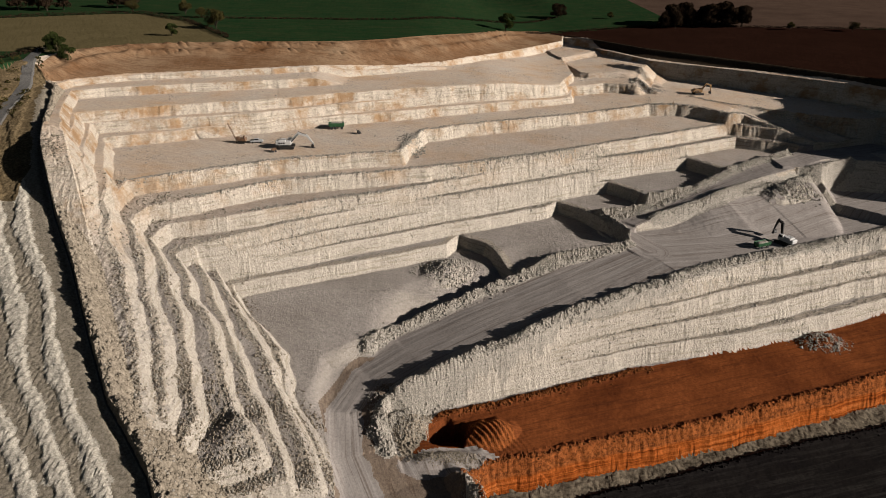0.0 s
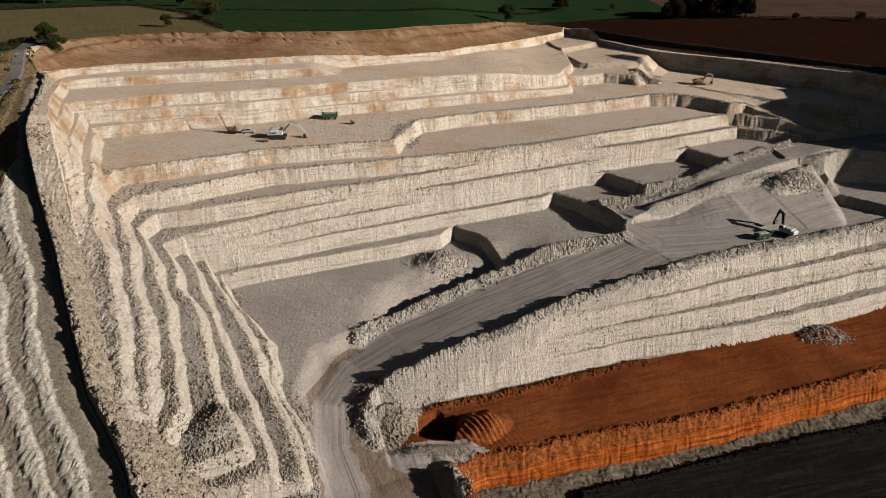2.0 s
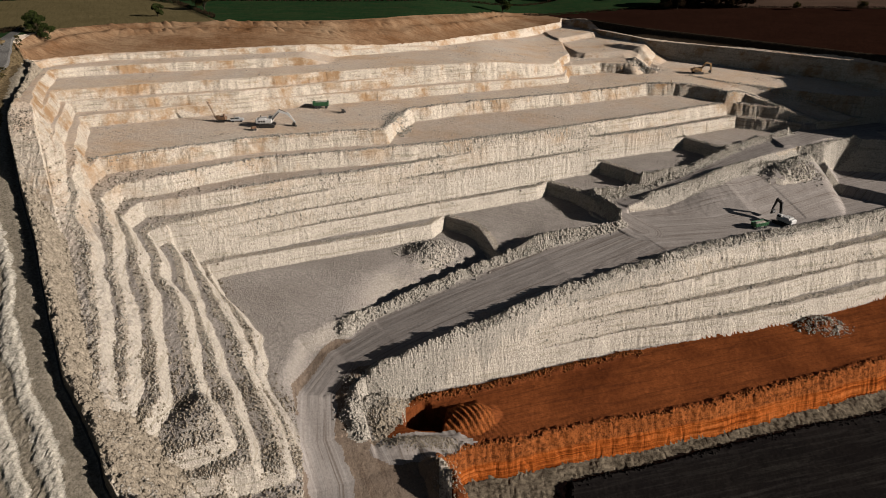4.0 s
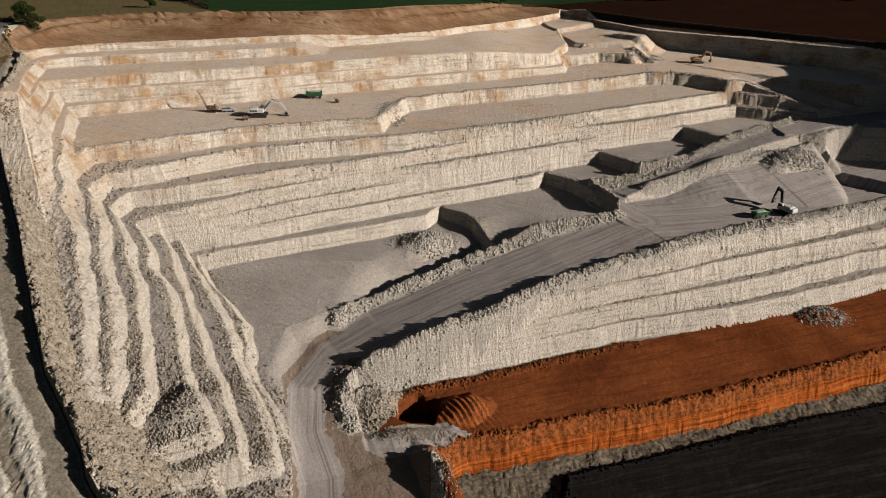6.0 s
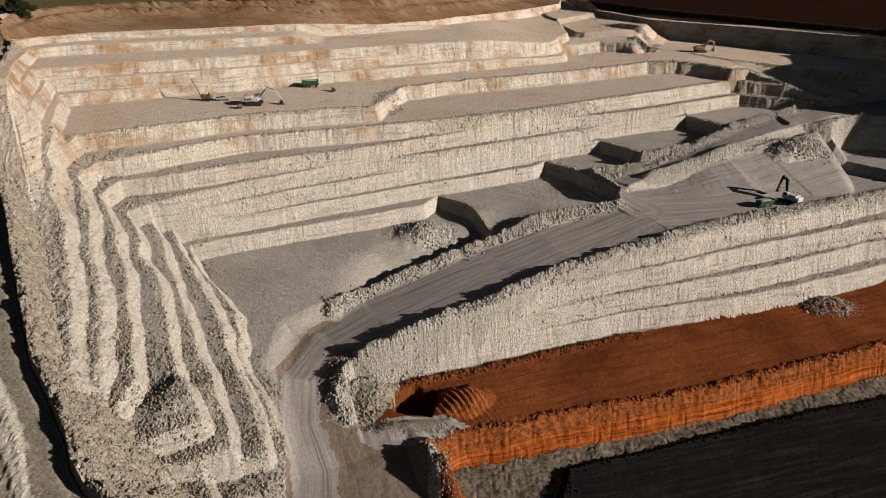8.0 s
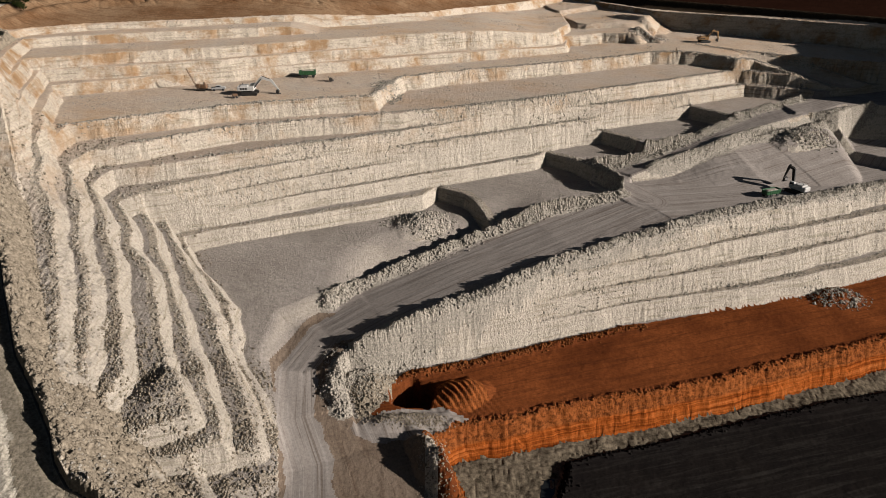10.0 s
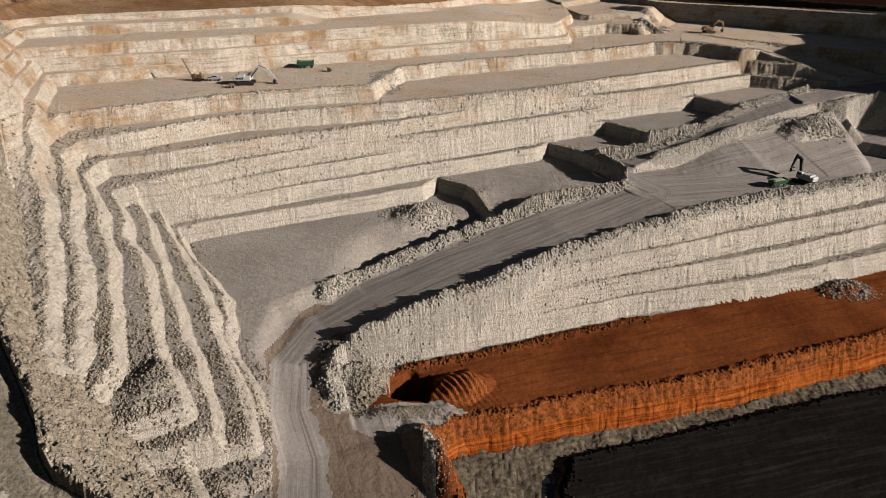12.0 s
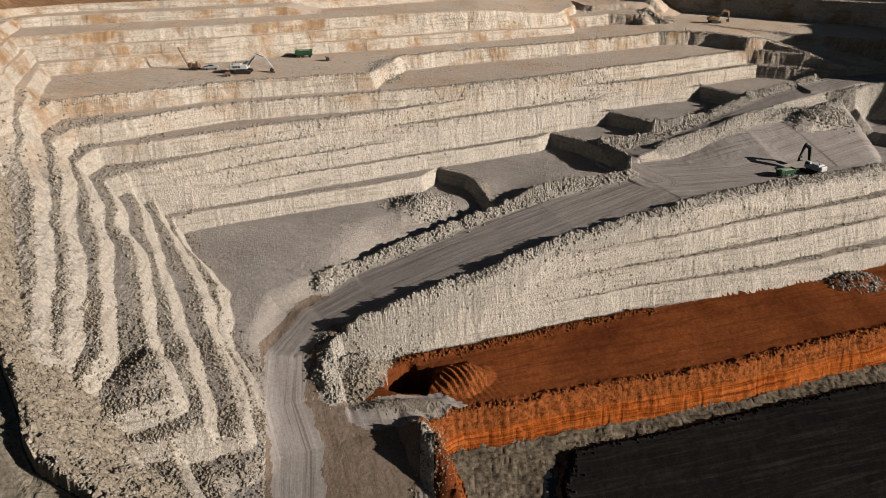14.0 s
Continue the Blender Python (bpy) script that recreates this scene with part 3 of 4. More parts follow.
    return h, rocky, dict(d_div=d_div, d_a=d_a, d_b=d_b, d_c=d_c, d_w=d_w, d_r=d_r, d_orange=d_orange, d_clay=d_clay, d_4=d_4, ledge=ledge, bench=bench, run_a=run_a, talus=talus_w, d_soil=d_soil, d_e=d_e, d_low=across(R4) + 0.8 * WOB_LOW, low=low, z_a=z_a)


HEIGHT, ROCKY, ZONE = land()


def berm(line, tall, wide, seed):
    d = across(line)
    shape = np.exp(-(np.abs(d) / wide) ** 1.7)
    lumps = 0.74 + 0.25 * grain(GX, GY, 5, seed) + 0.35 * np.abs(grain(GX, GY, 2.3, seed + 60)) + 0.07 * RUB
    return tall * shape * lumps, shape


for line, tall, wide, seed in ((BERM_N, 2.5, 1.7, 11), (BERM_Q, 1.3, 1.2, 12), (BERM_S, 2.4, 1.8, 13)):
    rise, shape = berm(line, tall, wide, seed)
    if line is BERM_N:
        rise = rise * (1 - 0.3 * ease(5, 60, GX))
    if line is BERM_S:
        rise = rise * (1 - 0.2 * ease(40, 90, GX)) * (0.45 + 0.55 * ease(128, 140, GY))
    HEIGHT += rise
    ROCKY = np.maximum(ROCKY, shape)
# heaps, the dug hole and the bank that stands by the orange corner
HEIGHT = mound(HEIGHT, -54, 111.5, 9, 6.5, 2.6, 30, 41)
HEIGHT = mound(HEIGHT, 1, 190, 10, 7, 2.6, 40, 42)
HEIGHT = mound(HEIGHT, 149.0, 235.8, 13, 5, 4.0, 20, 43)
HEIGHT = mound(HEIGHT, 137, 175, 9, 5, 2.2, 15, 44)
HEIGHT = mound(HEIGHT, 13.5, 128.5, 8, 5, 3.6, 20, 45) + 0.45 * np.sin((GX * 0.8 + GY * 0.6) * 4.2) * np.exp(-((GX - 12) / 6.5) ** 2 - ((GY - 127) / 4) ** 2)
HEIGHT = mound(HEIGHT, 112, 355, 22, 3.2, 2.4, -55, 49)
HEIGHT = mound(HEIGHT, 112, 331, 11, 2.6, 2.2, -58, 50)
HEIGHT = mound(HEIGHT, 6.5, 103, 4.2, 13, 6.0, 25, 46)
HEIGHT = mound(HEIGHT, -20, 130, 4.0, 7.5, 1.2, 0, 47)
R_HOLE = np.sqrt(((GX - 0.5) / 6.2) ** 2 + ((GY - 128.2) / 5.0) ** 2) + 0.16 * grain(GX, GY, 2.2, 48)
HEIGHT -= 8.0 * ease(1.12, 0.8, R_HOLE)
for x, y, rx, ry in ((1, 190, 10, 7), (149.0, 235.8, 12, 4.6), (-12, 130, 7, 5), (137, 175, 9, 5), (6.5, 103, 4, 13), (-21, 130, 4, 7)):
    ROCKY = np.maximum(ROCKY, np.exp(-(((GX - x) / rx) ** 2 + ((GY - y) / ry) ** 2) ** 2))
HEIGHT += 0.42 * ROCKY * RUB
HEIGHT += np.where(ZONE["talus"], 0.75 * RUB + 0.6 * grain(GX, GY, 4, 26), 0)
# a low pale ridge beside the hole
HEIGHT = mound(HEIGHT, -12, 130.5, 7, 5.5, 3.2, 35, 29)
HEIGHT = mound(HEIGHT, 0, 118, 13, 3.2, 1.9, 10, 28)
# a ragged red lip below the white wall and along the crest of the orange face
HEIGHT += 1.1 * np.exp(-((ZONE["d_low"] + 4.2) / 1.1) ** 2) * ease(-6, 0, GX) * ease(75, 45, GX) * (ZONE["d_div"] < 0) * (0.5 + RUB * 0.6)
HEIGHT += 0.7 * np.exp(-((ZONE["d_orange"] - 1.2) / 1.0) ** 2) * (ZONE["d_div"] < 0) * RUB
WETNESS = (ZONE["d_clay"] > 0.4) & (ZONE["d_orange"] < -3.6) & (ZONE["d_div"] < 0)
HEIGHT += np.where(WETNESS, 0.35 * grain(GX, GY, 4.5, 76) + 0.3 * np.abs(grain(GX, GY, 1.4, 77)), 0)
# ruts along the haul road and lumps on the open floors
RUT = ZONE["d_a"]
on_road = (np.abs(RUT) < 9) & (ZONE["d_div"] < 0)
HEIGHT += np.where(on_road, 0.05 * grain(RUT, GX * 0.08 + GY * 0.08, 0.9, 7), 0.05 * grain(GX, GY, 2.2, 5) + 0.04 * grain(GX, GY, 0.95, 6))


def sheet(name, mask, mat, label, category, smooth=False, marks=()):
    """One seamless piece of the ground: the cells of the mask."""
    rows, cols = np.nonzero(mask)
    wide = len(XS)
    quads = np.stack([rows * wide + cols, rows * wide + cols + 1, (rows + 1) * wide + cols + 1, (rows + 1) * wide + cols], 1)
    used, place = np.unique(quads, return_inverse=True)
    place = place.reshape(-1)
    me = bpy.data.meshes.new(name)
    me.vertices.add(len(used))
    co = np.stack([GX.ravel()[used], GY.ravel()[used], HEIGHT.ravel()[used]], 1)
    me.vertices.foreach_set("co", co.ravel())
    me.loops.add(len(place))
    me.loops.foreach_set("vertex_index", place)
    me.polygons.add(len(quads))
    me.polygons.foreach_set("loop_start", np.arange(0, len(place), 4))
    me.polygons.foreach_set("loop_total", np.full(len(quads), 4))
    me.polygons.foreach_set("use_smooth", np.full(len(quads), smooth))
    me.update(calc_edges=True)
    for key, values in marks:
        me.attributes.new(key, 'FLOAT', 'POINT').data.foreach_set("value", values.ravel()[used].astype(np.float32))
    me.materials.append(mat)
    return tagged(new(name, me), label, category, kind="structure")


Z = {k: v[:-1, :-1] for k, v in ZONE.items()}
CX, CY, CH = GX[:-1, :-1], GY[:-1, :-1], HEIGHT[:-1, :-1]
FUZZ = 0.8 * grain(CX, CY, 3, 51) + 0.5 * grain(CX, CY, 1.2, 52)


def beside(line):
    return nearest(line, CX, CY)[0]


field = (Z["d_r"] > 0) & (CY > 200) | (CX < -176) & (CY > 290) | (CX < -300) | (CX > 480) | (CY < -200)
strip = (Z["d_w"] > 0) & ~field
SCRUB_EDGE = [(-300, 150), (-134, 170), (-137, 188), (-158, 232), (-168, 262), (-172, 300)]
scrub = strip & (beside(SCRUB_EDGE) + FUZZ > 0)
strip &= ~scrub
south = (Z["d_div"] <= 0) & ~field & ~strip & ~scrub
BUNDS = np.minimum(np.minimum(np.abs(beside(BERM_N)), np.abs(beside(BERM_Q))), np.abs(beside(BERM_S)))
bund = (BUNDS + 0.6 * FUZZ < 2.9) & ~field & (CX < 240)
south &= ~bund
road_b = (np.abs(Z["d_b"]) < 6.8) & (CX > 72) & (CX < 200) & ~field & ~bund
clay = south & (Z["d_orange"] + 0.4 * FUZZ < -3.6)
pile = south & (((CX - 12.5) / 7.5) ** 2 + ((CY - 127.5) / 5) ** 2 + 0.25 * FUZZ < 1)
orange = south & ((Z["d_orange"] + 0.3 * FUZZ < 0.9) | pile) & ~clay
spit = south & ((((CX + 1) * 0.98 + (CY - 116.5) * 0.17) / 14) ** 2 + (((CY - 116.5) * 0.98 - (CX + 1) * 0.17) / 5.6) ** 2 + 0.3 * FUZZ < 1)
red = south & (Z["d_low"] + 0.2 * FUZZ < -2.5) & ~clay & ~orange & ~spit & ((CY > 113) | (CX > 7)) & (CX + 2.0 * FUZZ > -7 + 0.3 * (CY - 125))
road = south & ~clay & ~orange & ~red & ((np.abs(Z["d_a"]) < 8.5) & (Z["d_4"] > 0) | (CY < 118) & (CX < 4)) | spit & ~orange | road_b
foot = south & (Z["d_low"] < -2.5) & ~clay & ~orange & ~red & ~spit & ~road & (CX < 3)
verge = road & ((Z["d_a"] + FUZZ < -5.0) & (CY < 138) | (Z["d_a"] + 0.7 * FUZZ > 5.6) & (CY < 150)) & ~spit & ~road_b
flat = (np.abs(HEIGHT[1:, 1:] - CH) < 0.42) & (np.abs(HEIGHT[1:, :-1] - CH) < 0.42)
work_floor = south & (CX > 20) & (beside(BERM_S) > 2.4) & flat & (np.abs(Z["d_b"]) > 6.8) & (CX < 230) & ~red & ~clay & ~orange
road |= work_floor
wet = clay & (Z["d_clay"] + 0.5 * FUZZ > 0.4)
clay &= ~wet
wall_south = south & ~clay & ~wet & ~orange & ~red & ~road & ~foot
road &= ~verge
soil = ~field & ~strip & ~scrub & ~south & ~road_b & ~bund & (Z["d_soil"] + 0.4 * FUZZ > 0.4) & (CX < 92) & (CX > -172) & (CY > 235)
lime = ~field & ~strip & ~scrub & ~south & ~soil & ~road_b & ~bund
HEDGE_PLOUGH = [(60, 450), (84, 466), (157, 486), (307, 452), (700, 340)]
HEDGE_STUBBLE = [(-600, 280), (-269, 399), (-217, 428), (-197, 431), (-155, 397), (-111, 328)]
plough = field & (CX > 60) & (CY > 200) & (beside(HEDGE_PLOUGH) < 0)
stubble = field & (beside(HEDGE_STUBBLE) < 0) & (CX < -105) & (CY > 282) & ~plough
fallow = field & ~plough & ~stubble & (CX > 185) & (CY > 455)
green = field & ~plough & ~stubble & ~fallow
sheet("ground", green, M_GREEN, "green winter wheat fields round the quarry", "field", True)
sheet("ploughed_field", plough, M_PLOUGH, "dark brown ploughed field beside the quarry", "field", True)
sheet("stubble_field", stubble, M_STUBBLE, "dull yellow stubble field behind the quarry", "field", True)
sheet("fallow_field", fallow, M_FALLOW, "pale brown fallow field far beyond the quarry", "field", True)
ROWS_W = rows_of(-0.63 * CX + 0.77 * CY, Z["d_w"])
rows_white = strip & (ROWS_W + 0.25 * FUZZ > -0.25) & (Z["d_w"] + FUZZ > 6.5)
sheet("spoil_strip", strip & ~rows_white, M_SPOIL, "brown half overgrown spoil strip beside the quarry", "spoil")
sheet("spoil_rows", rows_white, M_SPOIL_WHITE, "long rows of tipped white stone on the spoil strip", "spoil")
sheet("scrub_bank", scrub, M_SCRUB, "rough brown scrub bank above the spoil strip", "bank")
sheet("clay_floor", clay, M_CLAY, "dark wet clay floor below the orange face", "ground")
sheet("wet_strip", wet, M_WET, "wet grey mud strip below the orange face", "mud")
sheet("road_verge", verge, M_VERGE, "brown rutted verge beside the haul road", "verge")
sheet("ironstone_face", orange, M_ORANGE, "orange ironstone face with layered bands", "rock face")
sheet("ironstone_floor", red, M_RED, "red brown ironstone floor with tyre tracks", "ground")
sheet("haul_road", road, M_ROAD, "dusty grey haul road curving up the quarry", "road", True, (("across", np.where((np.abs(ZONE["d_b"]) < 7.3) & (GX > 72), ZONE["d_b"], ZONE["d_a"])), ("along", ZONE["run_a"])))
for n in range(int(Z["bench"][wall_south].max()) + 1):
    here = wall_south & ~(Z["ledge"] & (np.abs(HEIGHT[1:, 1:] - CH) < 0.55)) & (Z["bench"] == n)
    if here.sum() > 40:
        sheet("wall_south_bench", here, M_LIME, "pale limestone bench face below the haul road", "rock face")
bund_e = lime & (Z["d_e"] > 2.0) & (Z["d_r"] > -16 + FUZZ) & (CX > 100)
lime &= ~bund_e
sheet("topsoil_bund", bund_e, M_BUND, "dark brown topsoil bund along the quarry's edge", "bund")
sheet("rock_bund_core", bund, M_ROCK, "pale banks of pushed-up stone along the haul road", "bund")
sheet("soil_slope", soil, M_SOIL, "stripped brown subsoil along the quarry rim", "soil")
ledges = (lime | wall_south) & Z["ledge"] & ~Z["talus"] & (np.abs(HEIGHT[1:, 1:] - CH) < 0.55)
talus = lime & Z["talus"] | foot & ~verge
for n in range(int(Z["bench"][ledges].max()) + 1):
    if (ledges & (Z["bench"] == n)).sum() > 40:
        sheet("quarry_ledge", ledges & (Z["bench"] == n), M_LEDGE, "narrow dusty ledge between two limestone faces", "ledge")
sheet("talus_slope", talus, M_TALUS, "grey slope of broken stone below the spoil strip", "slope")
LEVELS = ["flat grey pit floor at the quarry's bottom", "pale limestone bench face above the pit floor"]
for n in range(int(Z["bench"].max()) + 1):
    here = lime & ~ledges & ~talus & (Z["bench"] == n)
    if here.sum() > 40:
        sheet("quarry_bench", here, M_LIME, LEVELS[n] if n < 2 else "stepped pale limestone face and its bench" if n < 7 else "cream limestone bench stained with ochre", "rock face" if n else "ground")


# ---- helpers for the things ----


def ground_z(x, y):
    """Height of the land at a place."""
    i, j = int(np.clip(np.searchsorted(XS, x) - 1, 0, len(XS) - 2)), int(np.clip(np.searchsorted(YS, y) - 1, 0, len(YS) - 2))
    u, v = (x - XS[i]) / (XS[i + 1] - XS[i]), (y - YS[j]) / (YS[j + 1] - YS[j])
    return float((HEIGHT[j, i] * (1 - u) + HEIGHT[j, i + 1] * u) * (1 - v) + (HEIGHT[j + 1, i] * (1 - u) + HEIGHT[j + 1, i + 1] * u) * v)


def part(name, bm, mat, parent=None, label=""):
    me = bpy.data.meshes.new(name)
    bm.to_mesh(me)
    bm.free()
    me.materials.append(mat)
    ob = new(name, me)
    ob.parent = parent
    if label:
        ob["label"] = label
    return ob


def box(bm, sx, sy, sz, x=0, y=0, z=0, rx=0, ry=0, rz=0, bevel=0.06, taper=1.0):
    """A bevelled block about its centre; taper narrows its top."""
    made = bmesh.ops.create_cube(bm, size=1.0)["verts"]
    for v in made:
        if v.co.z > 0:
            v.co.x, v.co.y = v.co.x * taper, v.co.y * taper
        v.co = Vector((v.co.x * sx, v.co.y * sy, v.co.z * sz))
    if bevel:
        edges = list({e for v in made for e in v.link_edges})
        made = list({v for v in bmesh.ops.bevel(bm, geom=edges, offset=bevel, segments=1, affect='EDGES')["verts"]} | {v for v in made if v.is_valid})
    bmesh.ops.transform(bm, matrix=pose(x, y, z, rx, ry, rz), verts=[v for v in made if v.is_valid])
    return bm


def tube(bm, a, b, r0, r1=None, sides=8):
    a, b = Vector(a), Vector(b)
    made = bmesh.ops.create_cone(bm, cap_ends=True, segments=sides, radius1=r0, radius2=r1 if r1 is not None else r0, depth=(b - a).length)["verts"]
    m = Matrix.Translation((a + b) / 2) @ (b - a).to_track_quat("Z", "Y").to_matrix().to_4x4()
    bmesh.ops.transform(bm, matrix=m, verts=made)
    return bm


def beam(points, wide, deep):
    """A bent box girder through points in the xz plane; deep gives its depth at each point."""
    bm = bmesh.new()
    rows = []
    for n, (x, z) in enumerate(points):
        ax, az = points[max(0, n - 1)]
        bx, bz = points[min(len(points) - 1, n + 1)]
        t = Vector((bx - ax, bz - az)).normalized()
        u = Vector((-t.y, t.x)) * deep[n] / 2
        rows.append([bm.verts.new((x + s * u.x, w * wide / 2, z + s * u.y)) for s, w in ((1, -1), (1, 1), (-1, 1), (-1, -1))])
    for p, q in zip(rows[:-1], rows[1:]):
        for k in range(4):
            bm.faces.new((p[k], p[(k + 1) % 4], q[(k + 1) % 4], q[k]))
    bm.faces.new(rows[0][::-1])
    bm.faces.new(rows[-1])
    return bm


def wheel(parent, x, y, r, w):
    tyre = part("wheel", tube(tube(bmesh.new(), (x, y - w / 2, r), (x, y + w / 2, r), r, r, 16), (x, y - w / 2 - 0.03, r), (x, y + w / 2 + 0.03, r), r * 0.55, r * 0.55, 12), M_RUBBER, parent)
    return tyre


def crawler(parent, length, gauge, tall, shoe):
    """Two tracks with their rollers."""
    for side in (-1, 1):
        bm = bmesh.new()
        y0, y1 = side * gauge / 2 - shoe / 2, side * gauge / 2 + shoe / 2
        r, n, ring = tall / 2, 10, []
        for k in range(n):
            a = math.pi / 2 + math.pi * k / (n - 1)
            ring.append((-length / 2 + r + r * math.cos(a), r + r * math.sin(a)))
        for k in range(n):
            a = -math.pi / 2 + math.pi * k / (n - 1)
            ring.append((length / 2 - r + r * math.cos(a), r + r * math.sin(a)))
        lo = [bm.verts.new((x, y0, z)) for x, z in ring]
        hi = [bm.verts.new((x, y1, z)) for x, z in ring]
        for k in range(len(ring)):
            q = (k + 1) % len(ring)
            bm.faces.new((lo[k], lo[q], hi[q], hi[k]))
        bm.faces.new(lo[::-1])
        bm.faces.new(hi)
        for k in range(int(length / 0.55)):
            box(bm, 0.12, shoe * 1.02, 0.07, -length / 2 + r + k * 0.55 * (length - 2 * r) / length, (y0 + y1) / 2, tall + 0.02, bevel=0)
        track = part("track", bm, M_STEEL, parent)
        for k in range(5):
            x = -length / 2 + r + k * (length - 2 * r) / 4
            part("roller", tube(bmesh.new(), (x, y0 - 0.06, r * 0.75), (x, y1 + 0.06, r * 0.75), r * 0.5, r * 0.5, 10), M_STEEL, track)


def excavator(label, paint, s, joints, x, y, turn, limb=None):
    """A tracked digger; joints are the bends of boom and arm, from the boom's foot to the bucket's pin, in its own plane."""
    root = tagged(new("excavator"), label, "excavator")
    crawler(root, 5.2 * s, 3.2 * s, 1.15 * s, 0.75 * s)
    part("turntable", tube(bmesh.new(), (0, 0, 1.0 * s), (0, 0, 1.5 * s), 1.2 * s, 1.2 * s, 20), M_STEEL, root)
    house = part("house", box(box(bmesh.new(), 4.6 * s, 3.1 * s, 1.3 * s, -0.7 * s, 0, 2.1 * s, bevel=0.12 * s), 2.6 * s, 2.9 * s, 0.5 * s, -1.4 * s, 0, 2.95 * s, bevel=0.12 * s, taper=0.92), paint, root)
    part("counterweight", box(bmesh.new(), 0.9 * s, 3.1 * s, 1.5 * s, -3.3 * s, 0, 2.15 * s, bevel=0.25 * s, taper=0.9), paint, root)
    for k in range(3):
        part("grille", box(bmesh.new(), 0.6 * s, 0.06, 0.6 * s, (-2.4 + k * 0.8) * s, -1.56 * s, 2.2 * s, bevel=0), M_STEEL, house)
    part("exhaust", tube(bmesh.new(), (-2.2 * s, 0.6 * s, 3.1 * s), (-2.2 * s, 0.6 * s, 3.8 * s), 0.1 * s), M_STEEL, root)
    part("handrail", tube(tube(bmesh.new(), (-2.6 * s, -1.4 * s, 3.55 * s), (0.2 * s, -1.4 * s, 3.55 * s), 0.04 * s, None, 6), (0.2 * s, -1.4 * s, 2.7 * s), (0.2 * s, -1.4 * s, 3.55 * s), 0.04 * s, None, 6), M_STEEL, root)
    cab = part("cab", box(bmesh.new(), 1.7 * s, 1.15 * s, 1.9 * s, 1.0 * s, 0.95 * s, 2.55 * s, bevel=0.12 * s, taper=0.88), paint, root)
    part("windscreen", box(bmesh.new(), 0.06, 0.9 * s, 1.0 * s, 1.8 * s, 0.95 * s, 2.75 * s, 0, -4, 0, bevel=0), M_GLASS, cab)
    part("side_window", box(bmesh.new(), 1.2 * s, 0.05, 0.85 * s, 1.0 * s, 1.53 * s, 2.8 * s, -4, 0, 0, bevel=0), M_GLASS, cab)
    bend, tip, pin = joints[1], joints[2], joints[3]
    boom = part("boom", beam(joints[:3], 0.55 * s, [0.7 * s, 1.05 * s, 0.55 * s]), limb or paint, root)
    arm = part("dipper_arm", beam([(tip[0] - 0.18 * (pin[0] - tip[0]), tip[1] - 0.18 * (pin[1] - tip[1])), tip, pin], 0.45 * s, [0.45 * s, 0.8 * s, 0.35 * s]), limb or paint, root)
    for side in (-1, 1):
        part("lift_ram", tube(bmesh.new(), (1.1 * s, side * 0.45 * s, 1.7 * s), (bend[0], side * 0.45 * s, bend[1] - 0.2 * s), 0.13 * s, 0.09 * s), M_STEEL, boom)
    part("arm_ram", tube(bmesh.new(), (bend[0], 0, bend[1] + 0.6 * s), (tip[0] - 0.12 * (pin[0] - tip[0]), 0, tip[1] + 0.45 * s), 0.13 * s, 0.09 * s), M_STEEL, arm)
    bm = bmesh.new()
    arc = [(0.0, 0.35), (0.75, 0.1), (0.95, -0.5), (0.6, -1.0), (-0.1, -1.15)]
    for a, b in zip(arc[:-1], arc[1:]):
        mid, run = ((a[0] + b[0]) / 2, (a[1] + b[1]) / 2), math.dist(a, b)
        box(bm, run * s, 1.5 * s, 0.1 * s, pin[0] - mid[0] * s, 0, pin[1] + mid[1] * s, 0, math.degrees(math.atan2(b[1] - a[1], b[0] - a[0])), 0, bevel=0)
    for side in (-1, 1):
        box(bm, 0.7 * s, 0.07 * s, 1.1 * s, pin[0] - 0.45 * s, side * 0.72 * s, pin[1] - 0.4 * s, bevel=0)
    bucket = part("bucket", bm, M_STEEL, root)
    for k in range(5):
        part("tooth", box(bmesh.new(), 0.32 * s, 0.12 * s, 0.1 * s, pin[0] + 0.25 * s, (-0.6 + k * 0.3) * s, pin[1] - 1.15 * s, 0, 12, 0, bevel=0), M_STEEL, bucket)
    root.matrix_basis = pose(x, y, ground_z(x, y) - 0.05, 0, 0, turn)
    return root


